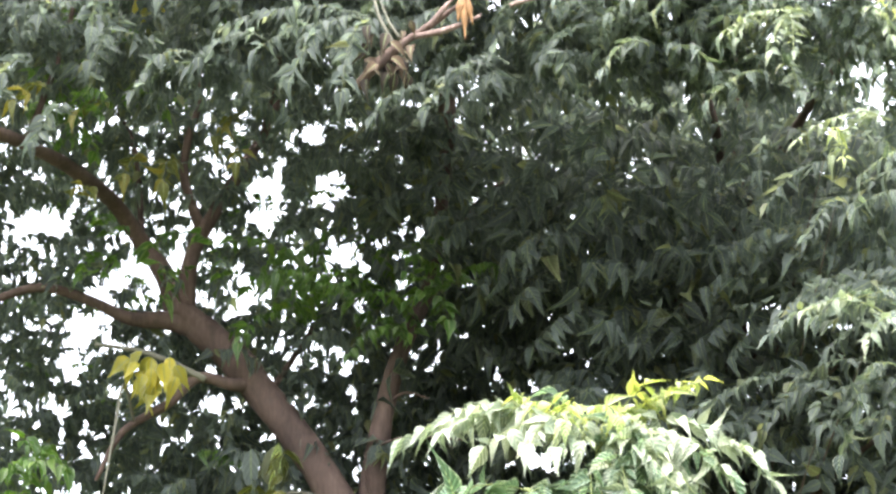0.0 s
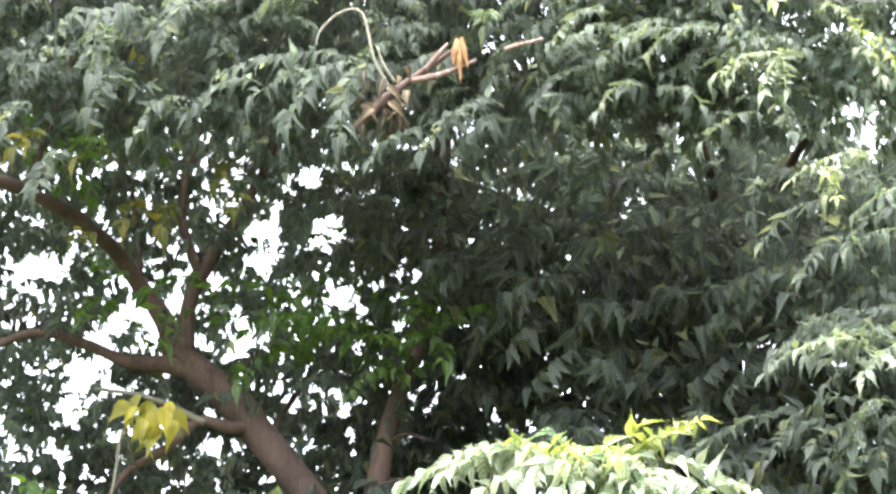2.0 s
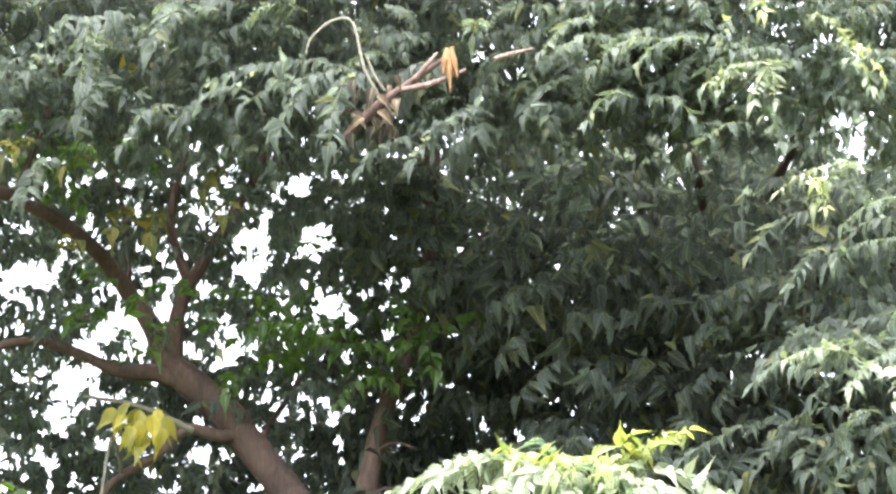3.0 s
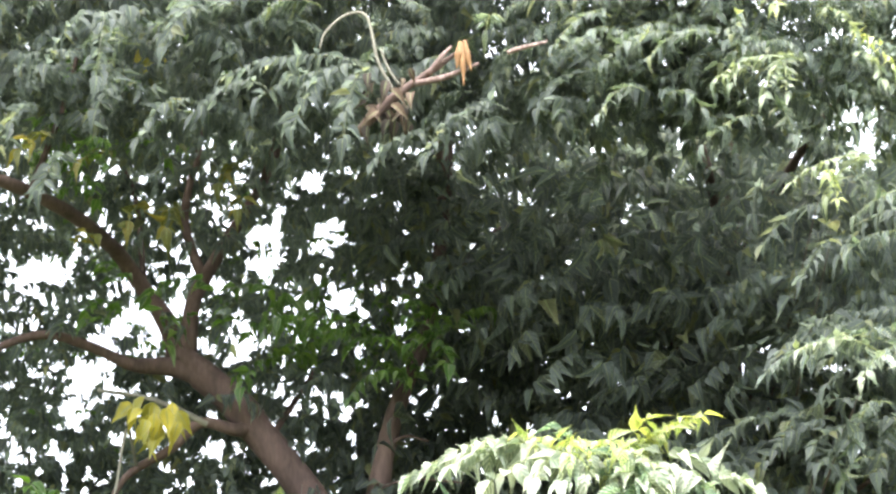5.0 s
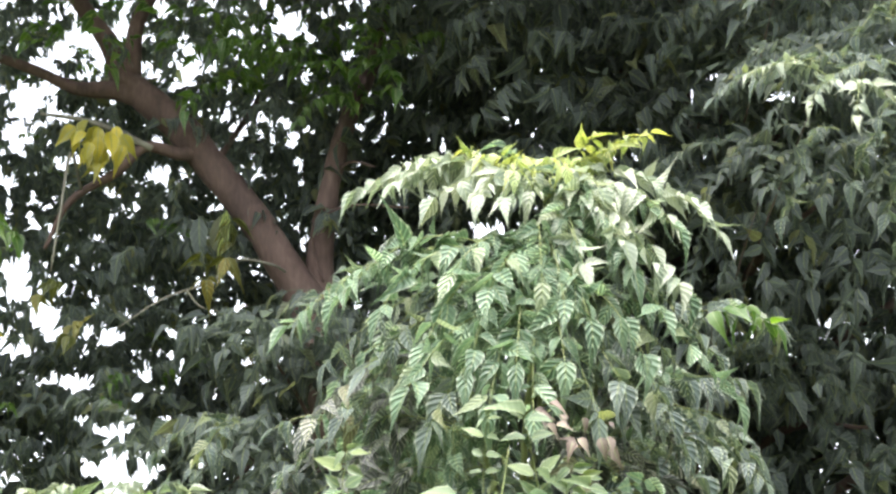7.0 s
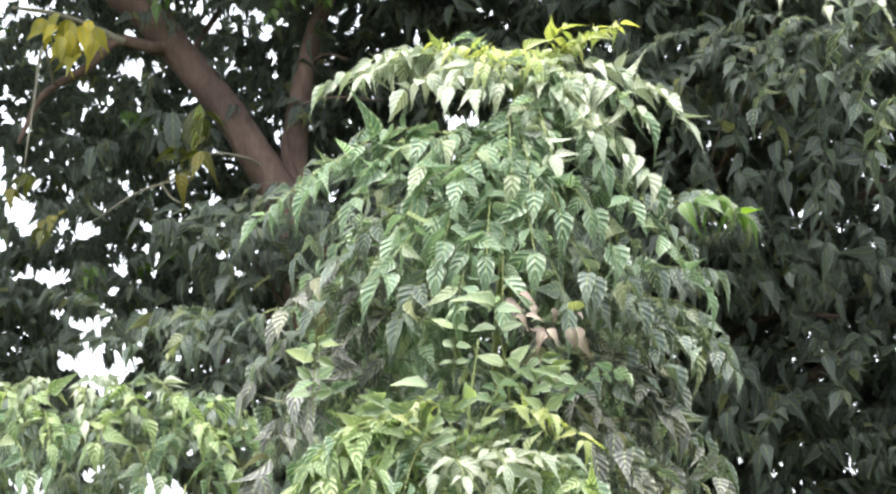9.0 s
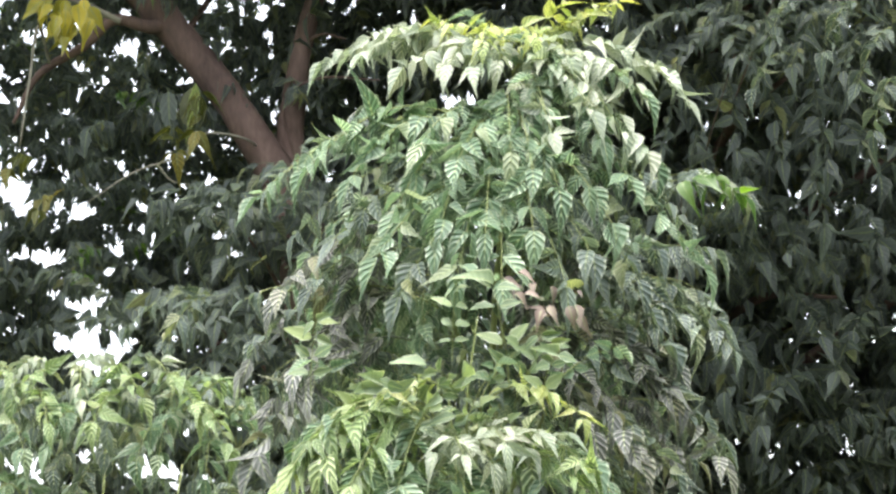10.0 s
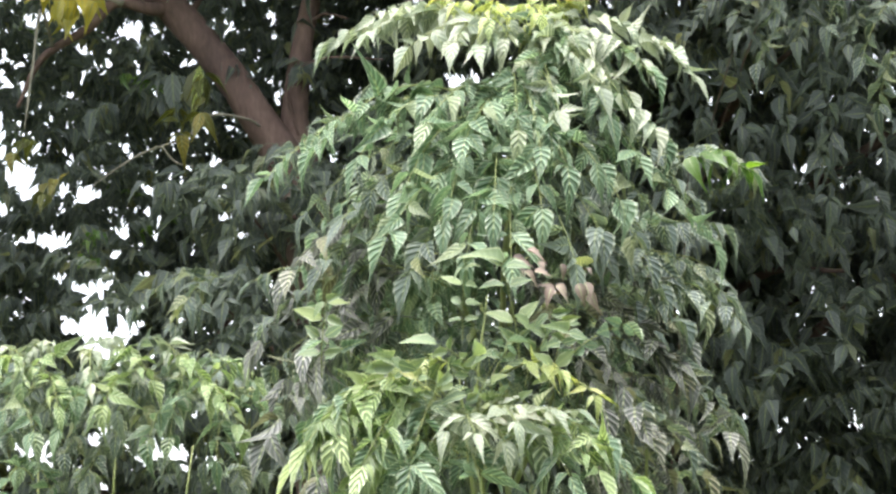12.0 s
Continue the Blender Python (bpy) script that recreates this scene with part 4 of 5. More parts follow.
# second tier: long striped leaves over the sides and the front
arches(young, LEAF_FRESH, "", [
    ((0.09, 3.97, 2.75), (-0.36, 3.90, 2.61), 0.09, 0.081),
    ((0.09, 3.95, 2.75), (-0.26, 3.85, 2.65), 0.09, 0.085),
    ((0.09, 3.93, 2.74), (-0.17, 3.80, 2.62), 0.08, 0.089),
    ((0.09, 3.90, 2.72), (-0.08, 3.72, 2.53), 0.06, 0.093),
    ((0.10, 3.88, 2.70), (0.00, 3.66, 2.46), 0.06, 0.093),
    ((0.11, 3.88, 2.70), (0.09, 3.64, 2.47), 0.06, 0.093),
    ((0.11, 3.88, 2.68), (0.18, 3.66, 2.48), 0.06, 0.093),
    ((0.10, 3.85, 2.61), (-0.11, 3.66, 2.43), 0.06, 0.093),
    ((0.11, 3.85, 2.64), (0.04, 3.62, 2.39), 0.06, 0.093),
    ((0.13, 3.90, 2.70), (0.33, 3.72, 2.51), 0.07, 0.089),
    ((0.15, 3.92, 2.71), (0.52, 3.85, 2.45), 0.08, 0.081),
    ((0.14, 3.85, 2.60), (0.12, 3.62, 2.38), 0.06, 0.093),
])
arches(young, LEAF_LIGHT, "", [
    ((0.09, 3.97, 2.75), (-0.34, 3.98, 2.66), 0.08, 0.081),
    ((0.09, 3.95, 2.70), (-0.28, 3.88, 2.53), 0.07, 0.085),
    ((0.09, 3.93, 2.67), (-0.20, 3.80, 2.50), 0.06, 0.089),
    ((0.13, 3.92, 2.68), (0.42, 3.82, 2.49), 0.07, 0.085),
    ((0.14, 3.90, 2.64), (0.38, 3.76, 2.41), 0.07, 0.089),
    ((0.12, 3.88, 2.57), (0.24, 3.68, 2.38), 0.06, 0.093),
    ((0.10, 3.88, 2.56), (-0.07, 3.68, 2.36), 0.06, 0.093),
    ((0.09, 3.95, 2.77), (0.02, 3.80, 2.69), 0.05, 0.076),
    ((0.15, 3.95, 2.74), (0.49, 3.95, 2.57), 0.08, 0.076),
    ((0.14, 3.90, 2.66), (0.29, 3.72, 2.45), 0.06, 0.089),
])
# duller leaves low on both sides, the shade there put into their colour
arches(young, LEAF_SHADED, "dull leaf, shade put into its colour", [
    ((-0.00, 3.92, 2.51), (-0.31, 3.82, 2.39), 0.08, 0.085),
    ((-0.00, 3.92, 2.46), (-0.37, 3.85, 2.26), 0.09, 0.085),
    ((-0.03, 3.92, 2.42), (-0.31, 3.80, 2.18), 0.08, 0.085),
    ((-0.05, 3.90, 2.32), (-0.34, 3.78, 2.07), 0.08, 0.093),
    ((0.13, 3.90, 2.47), (0.45, 3.80, 2.26), 0.09, 0.085),
    ((0.11, 3.90, 2.41), (0.29, 3.75, 2.12), 0.08, 0.093),
    ((0.13, 3.92, 2.39), (0.44, 3.80, 2.19), 0.08, 0.093),
    ((0.15, 3.90, 2.32), (0.54, 3.80, 2.06), 0.10, 0.093),
    ((0.13, 3.90, 2.32), (0.37, 3.75, 2.08), 0.07, 0.093),
    ((0.13, 3.90, 2.23), (0.48, 3.80, 2.00), 0.07, 0.093),
    ((-0.03, 3.90, 2.23), (-0.24, 3.75, 1.99), 0.07, 0.093),
])
arches(young, LEAF_LIGHT, "", [
    ((0.09, 3.90, 2.48), (0.49, 3.82, 2.32), 0.10, 0.085),
    ((0.02, 3.92, 2.47), (-0.24, 3.80, 2.41), 0.07, 0.085),
    ((0.11, 3.88, 2.45), (0.40, 3.78, 2.36), 0.08, 0.085),
    ((-0.00, 3.88, 2.38), (-0.35, 3.86, 2.31), 0.08, 0.076),
    ((0.16, 3.85, 2.24), (0.54, 3.84, 2.12), 0.09, 0.089),
    ((0.13, 3.88, 2.44), (0.44, 3.78, 2.29), 0.08, 0.085),
    ((0.15, 3.85, 2.21), (0.44, 3.78, 2.05), 0.06, 0.089),
])
# low flush in front
arches(young, LEAF_SHOOT, "fresh yellow-green leaf", [
    ((-0.02, 3.62, 2.13), (-0.26, 3.50, 2.00), 0.06, 0.095),
    ((0.02, 3.60, 2.17), (-0.08, 3.50, 2.16), 0.03, 0.060),
    ((0.10, 3.60, 2.16), (0.20, 3.50, 2.15), 0.02, 0.055),
    ((0.22, 3.60, 2.14), (0.26, 3.54, 2.11), 0.01, 0.05),
], 0.72)
arches(young, LEAF_FRESH, "", [
    ((-0.01, 3.60, 2.12), (-0.13, 3.46, 2.00), 0.05, 0.110),
    ((-0.00, 3.60, 2.10), (-0.06, 3.44, 1.98), 0.05, 0.105),
    ((-0.02, 3.62, 2.12), (-0.22, 3.50, 2.06), 0.05, 0.100),
    ((-0.02, 3.62, 2.13), (-0.19, 3.48, 2.02), 0.06, 0.100),
    ((0.10, 3.62, 2.06), (0.27, 3.50, 2.03), 0.04, 0.090),
    ((0.10, 3.60, 2.03), (0.21, 3.46, 1.96), 0.04, 0.100),
    ((0.10, 3.60, 2.02), (0.33, 3.55, 1.97), 0.05, 0.100),
    ((0.04, 3.60, 2.01), (0.06, 3.44, 1.93), 0.04, 0.100),
    ((0.02, 3.62, 2.03), (-0.18, 3.50, 1.93), 0.05, 0.110),
], 0.72)
arches(young, LEAF_PALE_LIT, "pale young leaf", [
    ((0.02, 3.58, 2.06), (0.00, 3.46, 2.04), 0.04, 0.065),
    ((0.05, 3.58, 2.05), (0.22, 3.50, 2.08), 0.02, 0.070),
    ((0.04, 3.58, 2.05), (0.10, 3.46, 2.02), 0.04, 0.072),
    ((0.05, 3.58, 2.06), (0.16, 3.48, 2.05), 0.03, 0.070),
], 0.72)

arches(young, LEAF_SPRING, "yellow-green striped leaf", [
    ((-0.02, 3.61, 2.13), (-0.19, 3.47, 2.03), 0.05, 0.095),
    ((-0.02, 3.62, 2.12), (-0.22, 3.48, 2.06), 0.05, 0.090),
    ((0.02, 3.60, 2.02), (-0.18, 3.48, 1.94), 0.05, 0.100),
    ((0.10, 3.60, 2.04), (0.26, 3.46, 1.97), 0.04, 0.090),
    ((0.11, 3.60, 2.02), (0.32, 3.50, 1.96), 0.05, 0.095),
    ((-0.02, 3.60, 2.12), (-0.24, 3.46, 2.02), 0.05, 0.095),
    ((0.10, 3.62, 2.06), (0.25, 3.48, 2.03), 0.04, 0.080),
    ((-0.01, 3.58, 2.11), (-0.14, 3.43, 1.98), 0.04, 0.095),
], 0.72)
arches(young, LEAF_PALE_LIT, "pale young leaf", [
    ((0.05, 3.56, 2.06), (0.18, 3.46, 2.07), 0.02, 0.066),
    ((0.04, 3.56, 2.06), (0.12, 3.43, 2.05), 0.03, 0.068),
    ((0.04, 3.56, 2.06), (0.05, 3.42, 2.03), 0.03, 0.066),
], 0.72)

# upright shoots with broad leaflets, low in front
limb_part("stem", [(0.12, 4.18, 1.2), (0.08, 3.75, 1.75), (0.055, 3.58, 2.1), (0.075, 3.57, 2.30)], [0.006, 0.004, 0.0025, 0.0012], STALK, young, sides=6, lump=0.05)
SHOOTS = [(-0.22, 2.15), (-0.17, 2.10), (-0.10, 2.13), (-0.06, 2.04), (0.03, 2.22), (0.00, 2.12), (0.05, 2.08), (0.10, 2.10), (0.14, 2.14), (0.18, 2.12), (0.12, 2.03), (-0.13, 2.04), (-0.02, 2.03), (0.13, 2.18), (0.20, 2.17), (0.16, 2.09), (0.08, 2.15)]
for i, (x, z) in enumerate(SHOOTS):
    leaves(young, [("upright", i % 4, (x, 3.55 + 0.03 * (i % 3), z), 270 + 60 * math.sin(i * 2.4), rng.normal(-16, 16), rng.uniform(0.55, 0.85))], (LEAF_BROAD, LEAF_BROAD, LEAF_FRESH, LEAF_BROAD)[i % 4])


# ---------------------------------------------------------------- the shrub beside it
shrub = thing("shrub", (-0.85, 4.8, 0.0), "leafy green shrub, light put into its pale tips", "shrub")
for tip in ((-1.0, 4.85, 2.22), (-0.8, 4.8, 2.24), (-0.62, 4.82, 2.2), (-1.25, 4.85, 2.2)):
    limb_part("stem", [(-0.85, 4.8, -0.05), ((tip[0] - 0.85) / 2, 4.8, 1.2), tip], [0.014, 0.007, 0.002], STALK, shrub, sides=7, lump=0.08)
low = fill(48, (-1.6, -0.45, 4.6, 5.1, 2.28, 2.37), ("fringe", "droop", "broad"), scale=(0.55, 0.8), face=(270, 80)) + fill(12, (-1.6, -0.45, 4.65, 5.1, 2.08, 2.28), ("fringe", "broad"), scale=(0.45, 0.7), face=(270, 80))
foliage(shrub, low, LEAF_LIGHT, singles=290, clear=False)
# tips of the shrub, the light on them painted as paler leaves
arches(shrub, LEAF_PALE_LIT, "pale yellow-green leaf, light put into its colour", [
    ((-0.96, 4.60, 2.335), (-1.09, 4.60, 2.325), 0.06, 0.052),
    ((-0.87, 4.60, 2.355), (-0.97, 4.50, 2.315), 0.07, 0.052),
    ((-0.84, 4.60, 2.375), (-0.70, 4.50, 2.315), 0.07, 0.052),
    ((-0.83, 4.60, 2.345), (-0.79, 4.40, 2.285), 0.06, 0.052),
    ((-0.70, 4.60, 2.375), (-0.60, 4.50, 2.265), 0.08, 0.055),
])
arches(shrub, LEAF_FRESH, "", [
    ((-0.69, 4.60, 2.335), (-0.84, 4.50, 2.255), 0.07, 0.062),
    ((-0.68, 4.60, 2.335), (-0.50, 4.50, 2.205), 0.07, 0.066),
    ((-0.60, 4.60, 2.330), (-0.45, 4.55, 2.310), 0.04, 0.058),
    ((-0.92, 4.60, 2.325), (-1.00, 4.50, 2.245), 0.06, 0.062),
    ((-0.60, 4.60, 2.320), (-0.62, 4.45, 2.170), 0.06, 0.066),
    ((-0.50, 4.55, 2.260), (-0.40, 4.50, 2.200), 0.05, 0.062),
    ((-1.00, 4.60, 2.115), (-0.88, 4.50, 2.035), 0.06, 0.062),
])
arches(shrub, LEAF_LIGHT, "", [
    ((-0.78, 4.65, 2.325), (-0.93, 4.50, 2.205), 0.07, 0.066),
    ((-0.77, 4.65, 2.315), (-0.74, 4.45, 2.175), 0.07, 0.066),
    ((-0.61, 4.65, 2.310), (-0.70, 4.50, 2.190), 0.07, 0.066),
    ((-0.48, 4.60, 2.240), (-0.55, 4.50, 2.120), 0.06, 0.066),
    ((-0.74, 4.65, 2.155), (-0.81, 4.50, 2.085), 0.06, 0.062),
    ((-0.46, 4.60, 2.180), (-0.47, 4.50, 2.060), 0.06, 0.066),
])
arches(shrub, LEAF_SPRING, "yellow-green striped leaf", [
    ((-0.95, 4.55, 2.325), (-1.05, 4.50, 2.315), 0.05, 0.070),
    ((-0.86, 4.55, 2.345), (-0.95, 4.45, 2.295), 0.05, 0.070),
    ((-0.77, 4.55, 2.345), (-0.66, 4.45, 2.295), 0.05, 0.070),
    ((-0.64, 4.55, 2.350), (-0.54, 4.45, 2.260), 0.05, 0.075),
    ((-0.55, 4.52, 2.300), (-0.43, 4.45, 2.300), 0.03, 0.080),
    ((-0.91, 4.55, 2.315), (-0.86, 4.40, 2.235), 0.04, 0.070),
    ((-0.73, 4.55, 2.305), (-0.76, 4.40, 2.235), 0.04, 0.070),
    ((-0.58, 4.52, 2.280), (-0.46, 4.40, 2.180), 0.05, 0.075),
])
arches(shrub, LEAF_FRESH, "", [
    ((-0.93, 4.50, 2.085), (-0.99, 4.45, 2.045), 0.04, 0.070),
    ((-0.81, 4.50, 2.255), (-0.86, 4.40, 2.185), 0.04, 0.075),
    ((-0.63, 4.50, 2.220), (-0.66, 4.40, 2.150), 0.04, 0.075),
    ((-0.50, 4.50, 2.200), (-0.51, 4.40, 2.110), 0.04, 0.075),
    ((-0.98, 4.50, 2.245), (-0.91, 4.40, 2.175), 0.04, 0.075),
])


# ---------------------------------------------------------------- single leaves and the torn branch
def one_leaf(owner, at, way, up, length, mat, label="", wide=1.0, curl=0.3, fold=0.4):
    """A single leaf of its own: base, way of its tip, upper side."""
    v, tri = SHAPES["fine"]
    d, n = np.array(way, float), np.array(up, float)
    d = unit(d)
    n = unit(n - (n @ d) * d)
    s = np.cross(n, d)
    x, y = v[:, 0], v[:, 1] * wide
    z = fold * np.abs(y) - curl * x**2
    co = length * (x[:, None] * d + y[:, None] * s + z[:, None] * n)
    me = mesh_of("leaf", co, tri, np.stack([v[:, 0], 0.5 + 0.5 * np.sign(v[:, 1])], -1), (mat,))
    ob = new("leaf", me)
    ob.location = at
    return under(tagged(ob, label), owner)


# yellow leaves hanging off the side limb
for k in range(24):
    at = (-1.35 + float(np.clip(rng.normal(0, 0.055), -0.09, 0.09)), 6.72 + rng.normal(0, 0.04), 4.06 + rng.uniform(-0.09, 0.06))
    one_leaf(tree, at, (rng.normal(0, 0.45), rng.normal(-0.2, 0.35), -1), (rng.normal(0, 0.5), -1, 0.3), rng.uniform(0.07, 0.12), LEAF_YELLOW, "bright yellow ageing leaf", rng.uniform(0.9, 1.3), rng.uniform(0.1, 0.8), rng.uniform(0.1, 0.8))
for at in ((-1.36, 6.3, 5.32), (-1.40, 6.28, 5.30), (-1.38, 6.28, 5.26), (-1.72, 6.7, 3.42), (-1.70, 6.7, 3.36)):
    one_leaf(tree, at, (rng.normal(0, 0.4), -0.2, -1), (rng.normal(0, 0.4), -1, 0.3), 0.09, LEAF_YELLOW, "bright yellow ageing leaf")
# long soft leaves below the main limb
one_leaf(tree, (-0.89, 6.78, 3.80), (-0.05, -0.05, -1), (0.8, -0.6, 0.1), 0.23, LEAF_SHOOT, "long yellow-green hanging leaf", 0.6, 0.12, 0.15)
one_leaf(tree, (-0.91, 6.80, 3.79), (-0.12, -0.05, -1), (-0.5, -0.8, 0.1), 0.23, LEAF, "long green hanging leaf", 0.8, 0.15, 0.2)
one_leaf(tree, (-0.99, 6.80, 3.78), (0.05, -0.05, -1), (-0.2, -0.9, 0.1), 0.20, LEAF, "long green hanging leaf", 0.8, 0.15, 0.2)

# torn branch caught high in the crown
torn = limb_part("torn_branch", [(-0.523, 5.494, 4.530), (-0.487, 5.450, 4.556), (-0.400, 5.450, 4.644), (-0.312, 5.450, 4.714), (-0.224, 5.450, 4.785), (-0.197, 5.450, 4.811)], [0.017, 0.016, 0.013, 0.011, 0.007, 0.003], BARK, tree, "broken dark branch with pale split wood", sides=9, lump=0.35)
limb_part("splinter", [(-0.356, 5.441, 4.670), (-0.259, 5.432, 4.688), (-0.153, 5.424, 4.732)], [0.011, 0.010, 0.005], SPLIT, torn, "pale split wood", sides=6, lump=0.4)
limb_part("splinter", [(-0.312, 5.441, 4.705), (-0.268, 5.424, 4.758), (-0.241, 5.424, 4.793)], [0.009, 0.008, 0.004], SPLIT, torn, "pale split wood", sides=6, lump=0.4)
for k, (lean, reach) in enumerate(((-0.010, 0.10), (0.006, 0.15), (0.022, 0.11))):
    top = (-0.212 + 0.007 * k, 5.418 - 0.004 * k, 4.805 - 0.012 * (k % 2))
    limb_part("splinter", [top, (top[0] + lean * 0.4, 5.412, top[2] - reach * 0.5), (top[0] + lean, 5.410, top[2] - reach)], [0.004, 0.010, 0.002], TORN, torn, "orange freshly torn bark strip", sides=6, lump=0.9)
limb_part("twig", [(-0.417, 5.441, 4.644), (-0.470, 5.432, 4.749), (-0.509, 5.432, 4.908), (-0.575, 5.432, 4.916), (-0.637, 5.432, 4.855), (-0.654, 5.432, 4.793)], [0.006, 0.005, 0.0045, 0.0045, 0.004, 0.002], TWIG, torn, "pale bent bare twig", sides=7)
limb_part("twig", [(-0.400, 5.432, 4.661), (-0.435, 5.424, 4.714), (-0.461, 5.424, 4.785)], [0.005, 0.004, 0.002], TWIG, torn, "pale bent bare twig", sides=6)
limb_part("twig", [(-0.065, 5.406, 4.758), (-0.013, 5.397, 4.771), (0.058, 5.388, 4.785)], [0.009, 0.008, 0.005], SPLIT, torn, "pale split wood", sides=6, lump=0.3)
for k in range(30):
    at = (-0.51 + rng.uniform(0, 0.15), 5.42 + rng.normal(0, 0.03), 4.60 + rng.uniform(-0.07, 0.08))
    one_leaf(torn, at, (rng.normal(0, 0.6), rng.normal(-0.2, 0.3), -0.7), (rng.normal(0, 0.5), -1, 0.5), rng.uniform(0.045, 0.085), LEAF_RUST, "withered brown leaf", 1.0, 0.5, 0.8)

# withered leaves caught in the young tree
for k in range(16):
    at = (0.12 + 0.009 * k + rng.normal(0, 0.01), 3.585 + rng.normal(0, 0.02), 2.36 - 0.003 * k + rng.normal(0, 0.02))
    one_leaf(young, at, (rng.normal(0.3, 0.8), -0.4, rng.normal(-0.5, 0.5)), (rng.normal(0, 0.6), -0.7, 0.7), rng.uniform(0.026, 0.042), LEAF_DRY, "withered pinkish brown leaf", 1.2, rng.uniform(0.3, 0.9), 0.8)

# limbs of the shade tree that reach out of the shade; leaves at their ends paler, with light painted in
for reach in (((0.80, 8.0, 3.1), (0.95, 6.6, 3.62), (0.98, 5.4, 3.73)), ((0.82, 8.0, 3.6), (0.9, 6.6, 4.0), (0.88, 5.4, 4.08)), ((0.84, 8.0, 4.0), (0.9, 6.7, 4.3), (0.86, 5.4, 4.24)), ((0.80, 8.0, 2.8), (0.85, 6.7, 3.4), (0.85, 5.7, 3.53)), ((0.80, 8.0, 2.2), (0.7, 6.4, 2.55), (0.60, 4.95, 2.90))):
    limb_part("limb", reach, [0.005, 0.003, 0.001], BARK, shade, sides=6, lump=0.1)
arches(shade, LEAF, "grey-green leaf", [
    ((1.04, 5.60, 3.95), (0.71, 5.50, 3.77), 0.06, 0.080),
    ((1.34, 5.50, 3.85), (0.86, 5.40, 3.73), 0.06, 0.080),
    ((1.30, 5.60, 4.01), (1.05, 5.40, 3.76), 0.06, 0.080),
    ((0.94, 6.00, 3.77), (0.51, 5.90, 3.63), 0.05, 0.080),
    ((0.96, 6.00, 3.76), (0.68, 5.80, 3.53), 0.05, 0.080),
    ((1.27, 5.90, 3.72), (0.86, 5.70, 3.52), 0.06, 0.080),
    ((1.17, 5.90, 3.74), (1.02, 5.70, 3.49), 0.06, 0.080),
    ((1.34, 5.90, 3.64), (1.17, 5.70, 3.48), 0.06, 0.080),
    ((1.08, 6.00, 3.81), (0.80, 5.90, 3.72), 0.04, 0.080),
    ((1.28, 5.50, 3.93), (0.92, 5.40, 3.81), 0.05, 0.080),
    ((1.03, 5.90, 3.70), (0.85, 5.75, 3.59), 0.04, 0.080),
])
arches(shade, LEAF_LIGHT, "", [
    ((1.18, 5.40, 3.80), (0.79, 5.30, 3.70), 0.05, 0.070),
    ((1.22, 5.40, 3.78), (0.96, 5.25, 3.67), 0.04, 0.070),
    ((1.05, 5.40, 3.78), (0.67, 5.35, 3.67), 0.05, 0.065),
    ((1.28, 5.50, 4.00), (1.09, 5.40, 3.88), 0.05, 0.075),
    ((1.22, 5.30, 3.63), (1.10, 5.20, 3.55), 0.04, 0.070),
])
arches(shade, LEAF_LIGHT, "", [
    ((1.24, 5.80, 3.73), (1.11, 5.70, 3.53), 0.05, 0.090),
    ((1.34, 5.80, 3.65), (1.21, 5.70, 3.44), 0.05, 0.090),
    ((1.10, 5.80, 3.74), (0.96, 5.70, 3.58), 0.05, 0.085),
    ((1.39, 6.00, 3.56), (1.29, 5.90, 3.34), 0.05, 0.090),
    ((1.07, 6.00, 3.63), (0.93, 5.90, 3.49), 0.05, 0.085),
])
arches(shade, LEAF_PALE_LIT, "pale leaf, open light put into its colour", [
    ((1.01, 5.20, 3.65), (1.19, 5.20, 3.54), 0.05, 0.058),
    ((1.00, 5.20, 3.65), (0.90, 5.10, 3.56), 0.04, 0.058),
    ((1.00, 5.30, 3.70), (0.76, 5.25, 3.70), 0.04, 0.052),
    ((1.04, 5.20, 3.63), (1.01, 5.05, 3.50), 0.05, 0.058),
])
arches(shade, LEAF_LIGHT, "", [
    ((0.51, 5.00, 2.93), (0.76, 4.95, 2.90), 0.03, 0.085),
    ((0.51, 5.05, 2.95), (0.64, 5.00, 2.97), 0.02, 0.090),
])
arches(shade, LEAF_GREEN_BACKLIT, "fresh green leaf", [
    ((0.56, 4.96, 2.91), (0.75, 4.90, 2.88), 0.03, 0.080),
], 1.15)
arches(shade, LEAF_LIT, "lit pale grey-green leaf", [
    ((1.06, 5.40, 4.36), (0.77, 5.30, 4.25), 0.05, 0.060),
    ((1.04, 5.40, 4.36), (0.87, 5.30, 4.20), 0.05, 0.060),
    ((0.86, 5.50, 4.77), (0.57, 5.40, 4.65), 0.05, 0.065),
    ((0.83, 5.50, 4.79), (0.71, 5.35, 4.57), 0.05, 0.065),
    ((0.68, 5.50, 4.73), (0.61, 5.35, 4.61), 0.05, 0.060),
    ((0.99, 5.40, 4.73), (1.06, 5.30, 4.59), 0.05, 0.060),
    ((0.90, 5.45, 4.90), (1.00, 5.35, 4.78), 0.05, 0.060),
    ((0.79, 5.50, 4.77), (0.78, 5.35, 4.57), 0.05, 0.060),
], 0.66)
arches(shade, LEAF_SHOOT, "bright yellow-green leaf", [
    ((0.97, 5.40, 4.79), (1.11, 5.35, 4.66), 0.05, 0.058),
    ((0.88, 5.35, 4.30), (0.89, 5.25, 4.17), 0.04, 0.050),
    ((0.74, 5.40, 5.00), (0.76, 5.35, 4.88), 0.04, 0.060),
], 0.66)
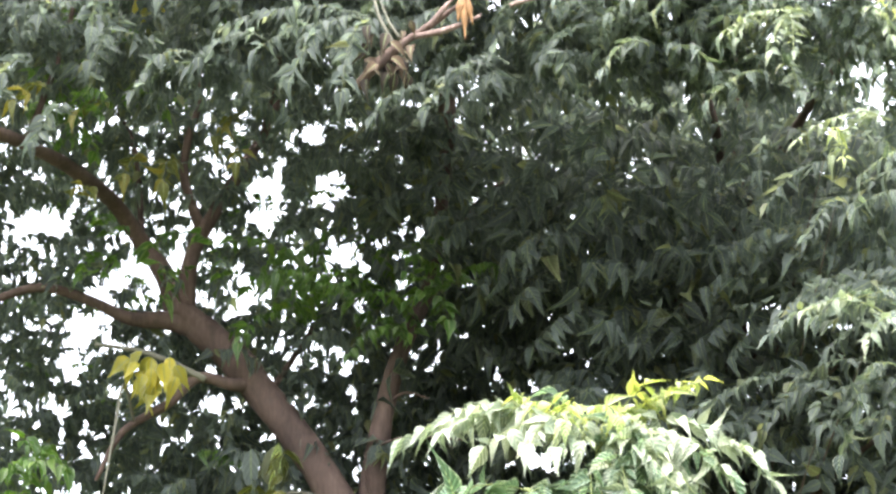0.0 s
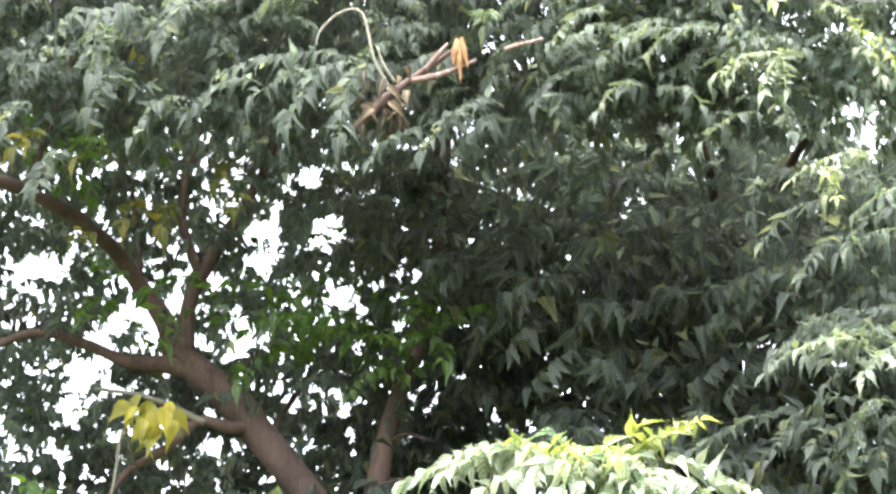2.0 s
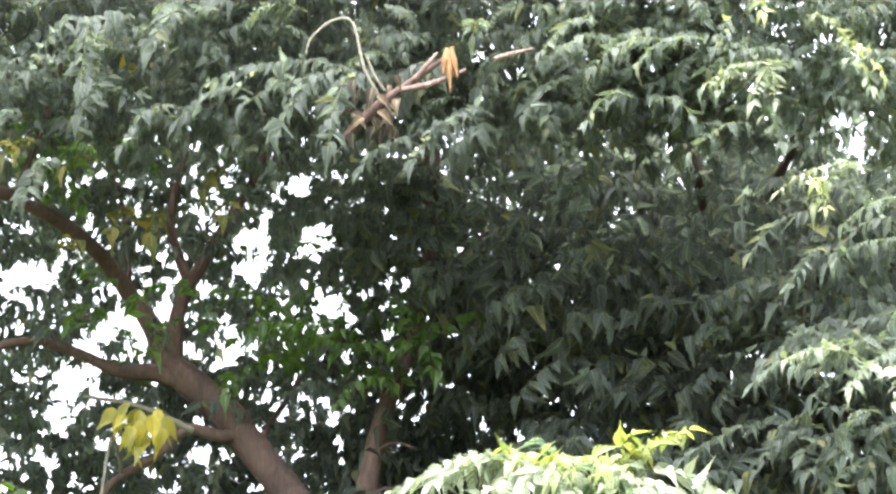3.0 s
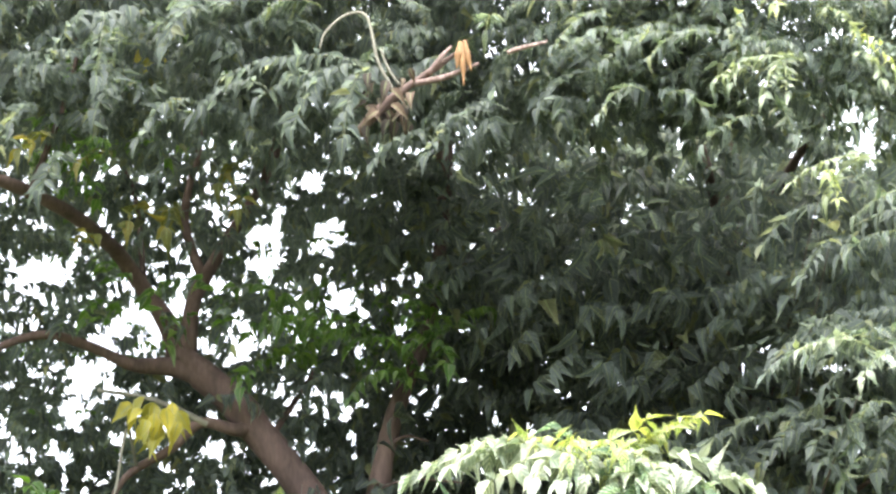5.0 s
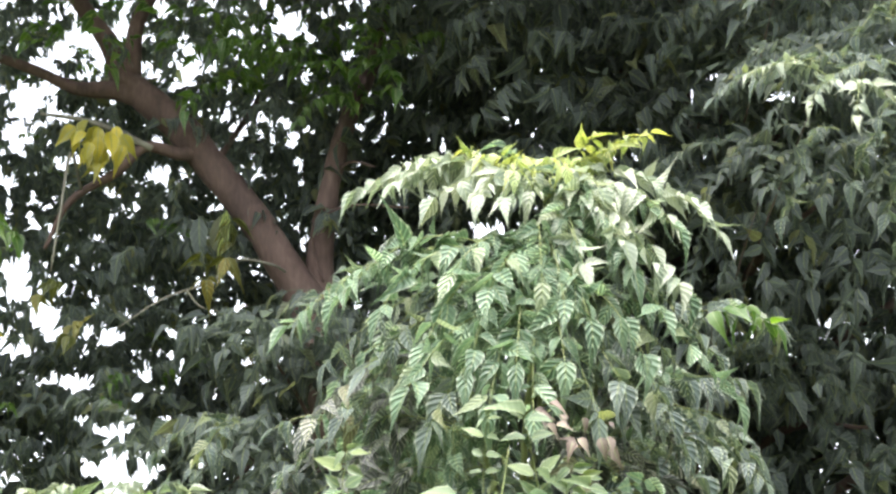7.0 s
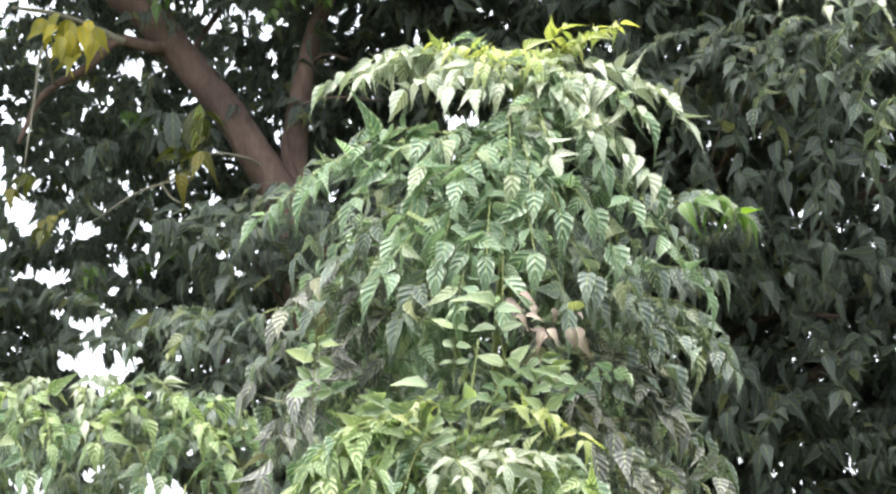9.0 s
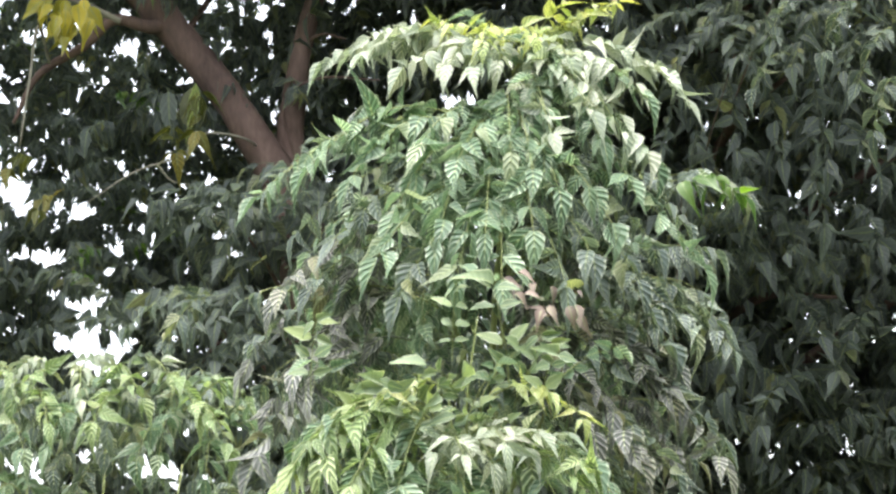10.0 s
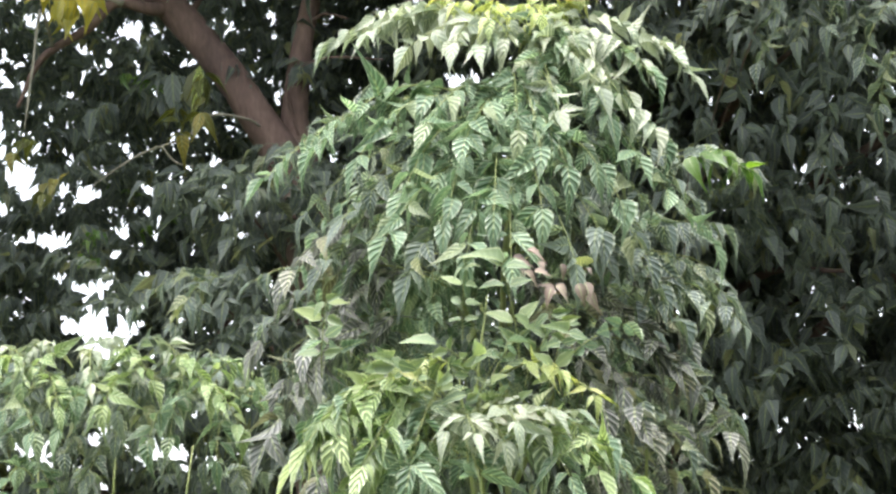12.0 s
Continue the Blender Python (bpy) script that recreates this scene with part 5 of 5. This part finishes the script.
arches(shade, LEAF_LIGHT, "", [
    ((0.48, 5.60, 4.93), (0.24, 5.50, 4.78), 0.05, 0.070),
    ((0.37, 5.65, 4.75), (0.22, 5.50, 4.59), 0.05, 0.070),
    ((0.60, 5.50, 4.87), (0.38, 5.40, 4.74), 0.05, 0.070),
    ((0.73, 5.55, 4.59), (0.53, 5.45, 4.45), 0.05, 0.070),
    ((1.22, 5.40, 4.26), (0.95, 5.30, 4.14), 0.05, 0.070),
    ((1.18, 5.40, 4.11), (0.92, 5.30, 4.03), 0.05, 0.070),
    ((0.76, 5.50, 4.59), (0.80, 5.40, 4.46), 0.05, 0.070),
    ((0.26, 5.50, 4.94), (0.08, 5.40, 4.78), 0.05, 0.070),
    ((0.44, 5.60, 4.71), (0.54, 5.50, 4.61), 0.04, 0.070),
], 0.66)
arches(shade, LEAF, "grey-green leaf", [
    ((0.93, 5.60, 4.32), (0.70, 5.50, 4.14), 0.06, 0.080),
    ((1.17, 5.50, 4.23), (0.91, 5.40, 4.06), 0.06, 0.080),
    ((0.97, 5.60, 4.19), (0.80, 5.40, 3.99), 0.06, 0.080),
    ((0.17, 5.70, 4.83), (0.03, 5.55, 4.64), 0.06, 0.080),
    ((0.74, 5.70, 4.43), (0.69, 5.60, 4.29), 0.05, 0.080),
    ((1.09, 5.60, 3.89), (0.77, 5.50, 3.81), 0.05, 0.080),
    ((1.15, 5.60, 3.80), (0.86, 5.50, 3.69), 0.05, 0.080),
], 0.66)

# leaves of the forked tree that stand out singly
arches(tree, LEAF, "grey-green leaf", [
    ((-0.50, 5.50, 4.77), (-0.95, 5.40, 4.68), 0.05, 0.075),
    ((-0.54, 5.50, 4.73), (-0.83, 5.35, 4.57), 0.04, 0.075),
    ((-0.50, 5.50, 4.75), (-0.71, 5.30, 4.45), 0.08, 0.079),
    ((-0.50, 5.50, 4.75), (-0.55, 5.25, 4.38), 0.08, 0.079),
    ((-1.06, 5.60, 5.03), (-1.14, 5.40, 4.79), 0.08, 0.075),
    ((-1.05, 5.60, 4.69), (-1.21, 5.45, 4.49), 0.07, 0.070),
    ((-0.28, 5.50, 4.49), (-0.47, 5.40, 4.38), 0.07, 0.070),
    ((-0.16, 5.50, 4.57), (-0.31, 5.40, 4.40), 0.07, 0.070),
])
arches(tree, LEAF, "grey-green leaf", [
    ((-1.41, 5.60, 5.03), (-1.51, 5.40, 4.73), 0.08, 0.084),
    ((-1.38, 5.60, 5.03), (-1.33, 5.35, 4.66), 0.08, 0.088),
    ((-1.60, 5.70, 4.73), (-1.67, 5.50, 4.49), 0.08, 0.079),
    ((-1.31, 5.70, 4.86), (-1.36, 5.50, 4.62), 0.06, 0.079),
    ((-0.84, 5.60, 4.75), (-1.05, 5.50, 4.60), 0.07, 0.075),
    ((-0.07, 5.60, 4.66), (-0.25, 5.50, 4.53), 0.07, 0.075),
    ((-1.49, 5.80, 4.59), (-1.54, 5.60, 4.39), 0.07, 0.079),
])
arches(tree, LEAF_LIGHT, "", [
    ((-0.74, 6.20, 2.90), (-0.98, 6.10, 2.79), 0.06, 0.088),
    ((-0.73, 6.20, 2.89), (-0.84, 6.00, 2.72), 0.06, 0.088),
    ((-0.73, 6.20, 2.90), (-0.78, 6.10, 2.79), 0.05, 0.088),
])
arches(tree, LEAF, "dark green leaf", [
    ((-0.57, 6.30, 2.79), (-0.74, 6.10, 2.64), 0.06, 0.097),
    ((-0.63, 6.30, 2.94), (-0.71, 6.10, 2.81), 0.06, 0.106),
    ((-0.55, 6.40, 3.25), (-0.80, 6.20, 3.14), 0.07, 0.097),
    ((-0.60, 6.40, 3.19), (-0.71, 6.20, 3.03), 0.06, 0.097),
])

arches(tree, LEAF_GREEN_BACKLIT, "green leaf, backlight put into its colour", [
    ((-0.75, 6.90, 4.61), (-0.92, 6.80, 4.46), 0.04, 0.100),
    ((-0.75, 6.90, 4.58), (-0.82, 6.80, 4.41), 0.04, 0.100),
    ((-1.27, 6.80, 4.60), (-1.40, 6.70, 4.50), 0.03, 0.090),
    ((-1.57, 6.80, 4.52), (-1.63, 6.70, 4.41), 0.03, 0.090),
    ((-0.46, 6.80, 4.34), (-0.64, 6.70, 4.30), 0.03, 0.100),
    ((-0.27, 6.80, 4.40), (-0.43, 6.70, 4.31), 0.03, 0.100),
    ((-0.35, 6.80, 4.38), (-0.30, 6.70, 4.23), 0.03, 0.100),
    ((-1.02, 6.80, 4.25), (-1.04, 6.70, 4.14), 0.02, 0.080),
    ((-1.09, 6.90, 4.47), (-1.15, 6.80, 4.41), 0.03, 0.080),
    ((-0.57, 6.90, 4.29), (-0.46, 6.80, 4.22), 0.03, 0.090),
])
arches(tree, LEAF_OLIVE, "yellowing olive leaf", [
    ((-1.59, 5.90, 4.74), (-1.67, 5.80, 4.64), 0.03, 0.090),
    ((-1.42, 6.00, 4.72), (-1.49, 5.90, 4.65), 0.03, 0.090),
    ((-1.33, 6.20, 4.63), (-1.36, 6.10, 4.52), 0.03, 0.090),
    ((-1.23, 6.20, 4.61), (-1.23, 6.10, 4.49), 0.03, 0.090),
    ((-1.02, 6.20, 4.76), (-1.06, 6.10, 4.66), 0.03, 0.080),
    ((-0.98, 6.20, 4.65), (-0.99, 6.10, 4.56), 0.03, 0.070),
    ((-1.56, 6.20, 4.46), (-1.48, 6.10, 4.47), 0.03, 0.080),
])
arches(tree, LEAF_OLIVE, "yellowing olive leaf", [
    ((-1.39, 6.50, 3.44), (-1.44, 6.40, 3.38), 0.03, 0.090),
    ((-1.31, 6.50, 3.29), (-1.34, 6.40, 3.24), 0.03, 0.080),
    ((-0.87, 6.70, 3.75), (-0.86, 6.60, 3.57), 0.04, 0.120),
    ((-0.98, 6.80, 3.65), (-0.94, 6.70, 3.52), 0.04, 0.110),
])

arches(tree, LEAF_GREEN_BACKLIT, "bright green leaf", [
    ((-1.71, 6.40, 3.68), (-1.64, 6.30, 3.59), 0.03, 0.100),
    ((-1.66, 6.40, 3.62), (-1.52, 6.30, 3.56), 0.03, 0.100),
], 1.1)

# feathery sprays on the sunlit lip of both crowns
for owner, x0, x1, count in ((tree, -1.7, -0.1, 34), (shade, 0.0, 1.3, 34)):
    lip = fill(count, (x0, x1, 5.65, 6.05, 4.75, 5.4), ("comb",), scale=(0.8, 1.15), face=(270, 65), keep=lambda q: q.z > 4.86 + 0.75 * (q.y - 6.0))
    foliage(owner, lip[::2], LEAF_LIGHT, singles=count, clear=False)
    foliage(owner, lip[1::2], LEAF, singles=count, clear=False)
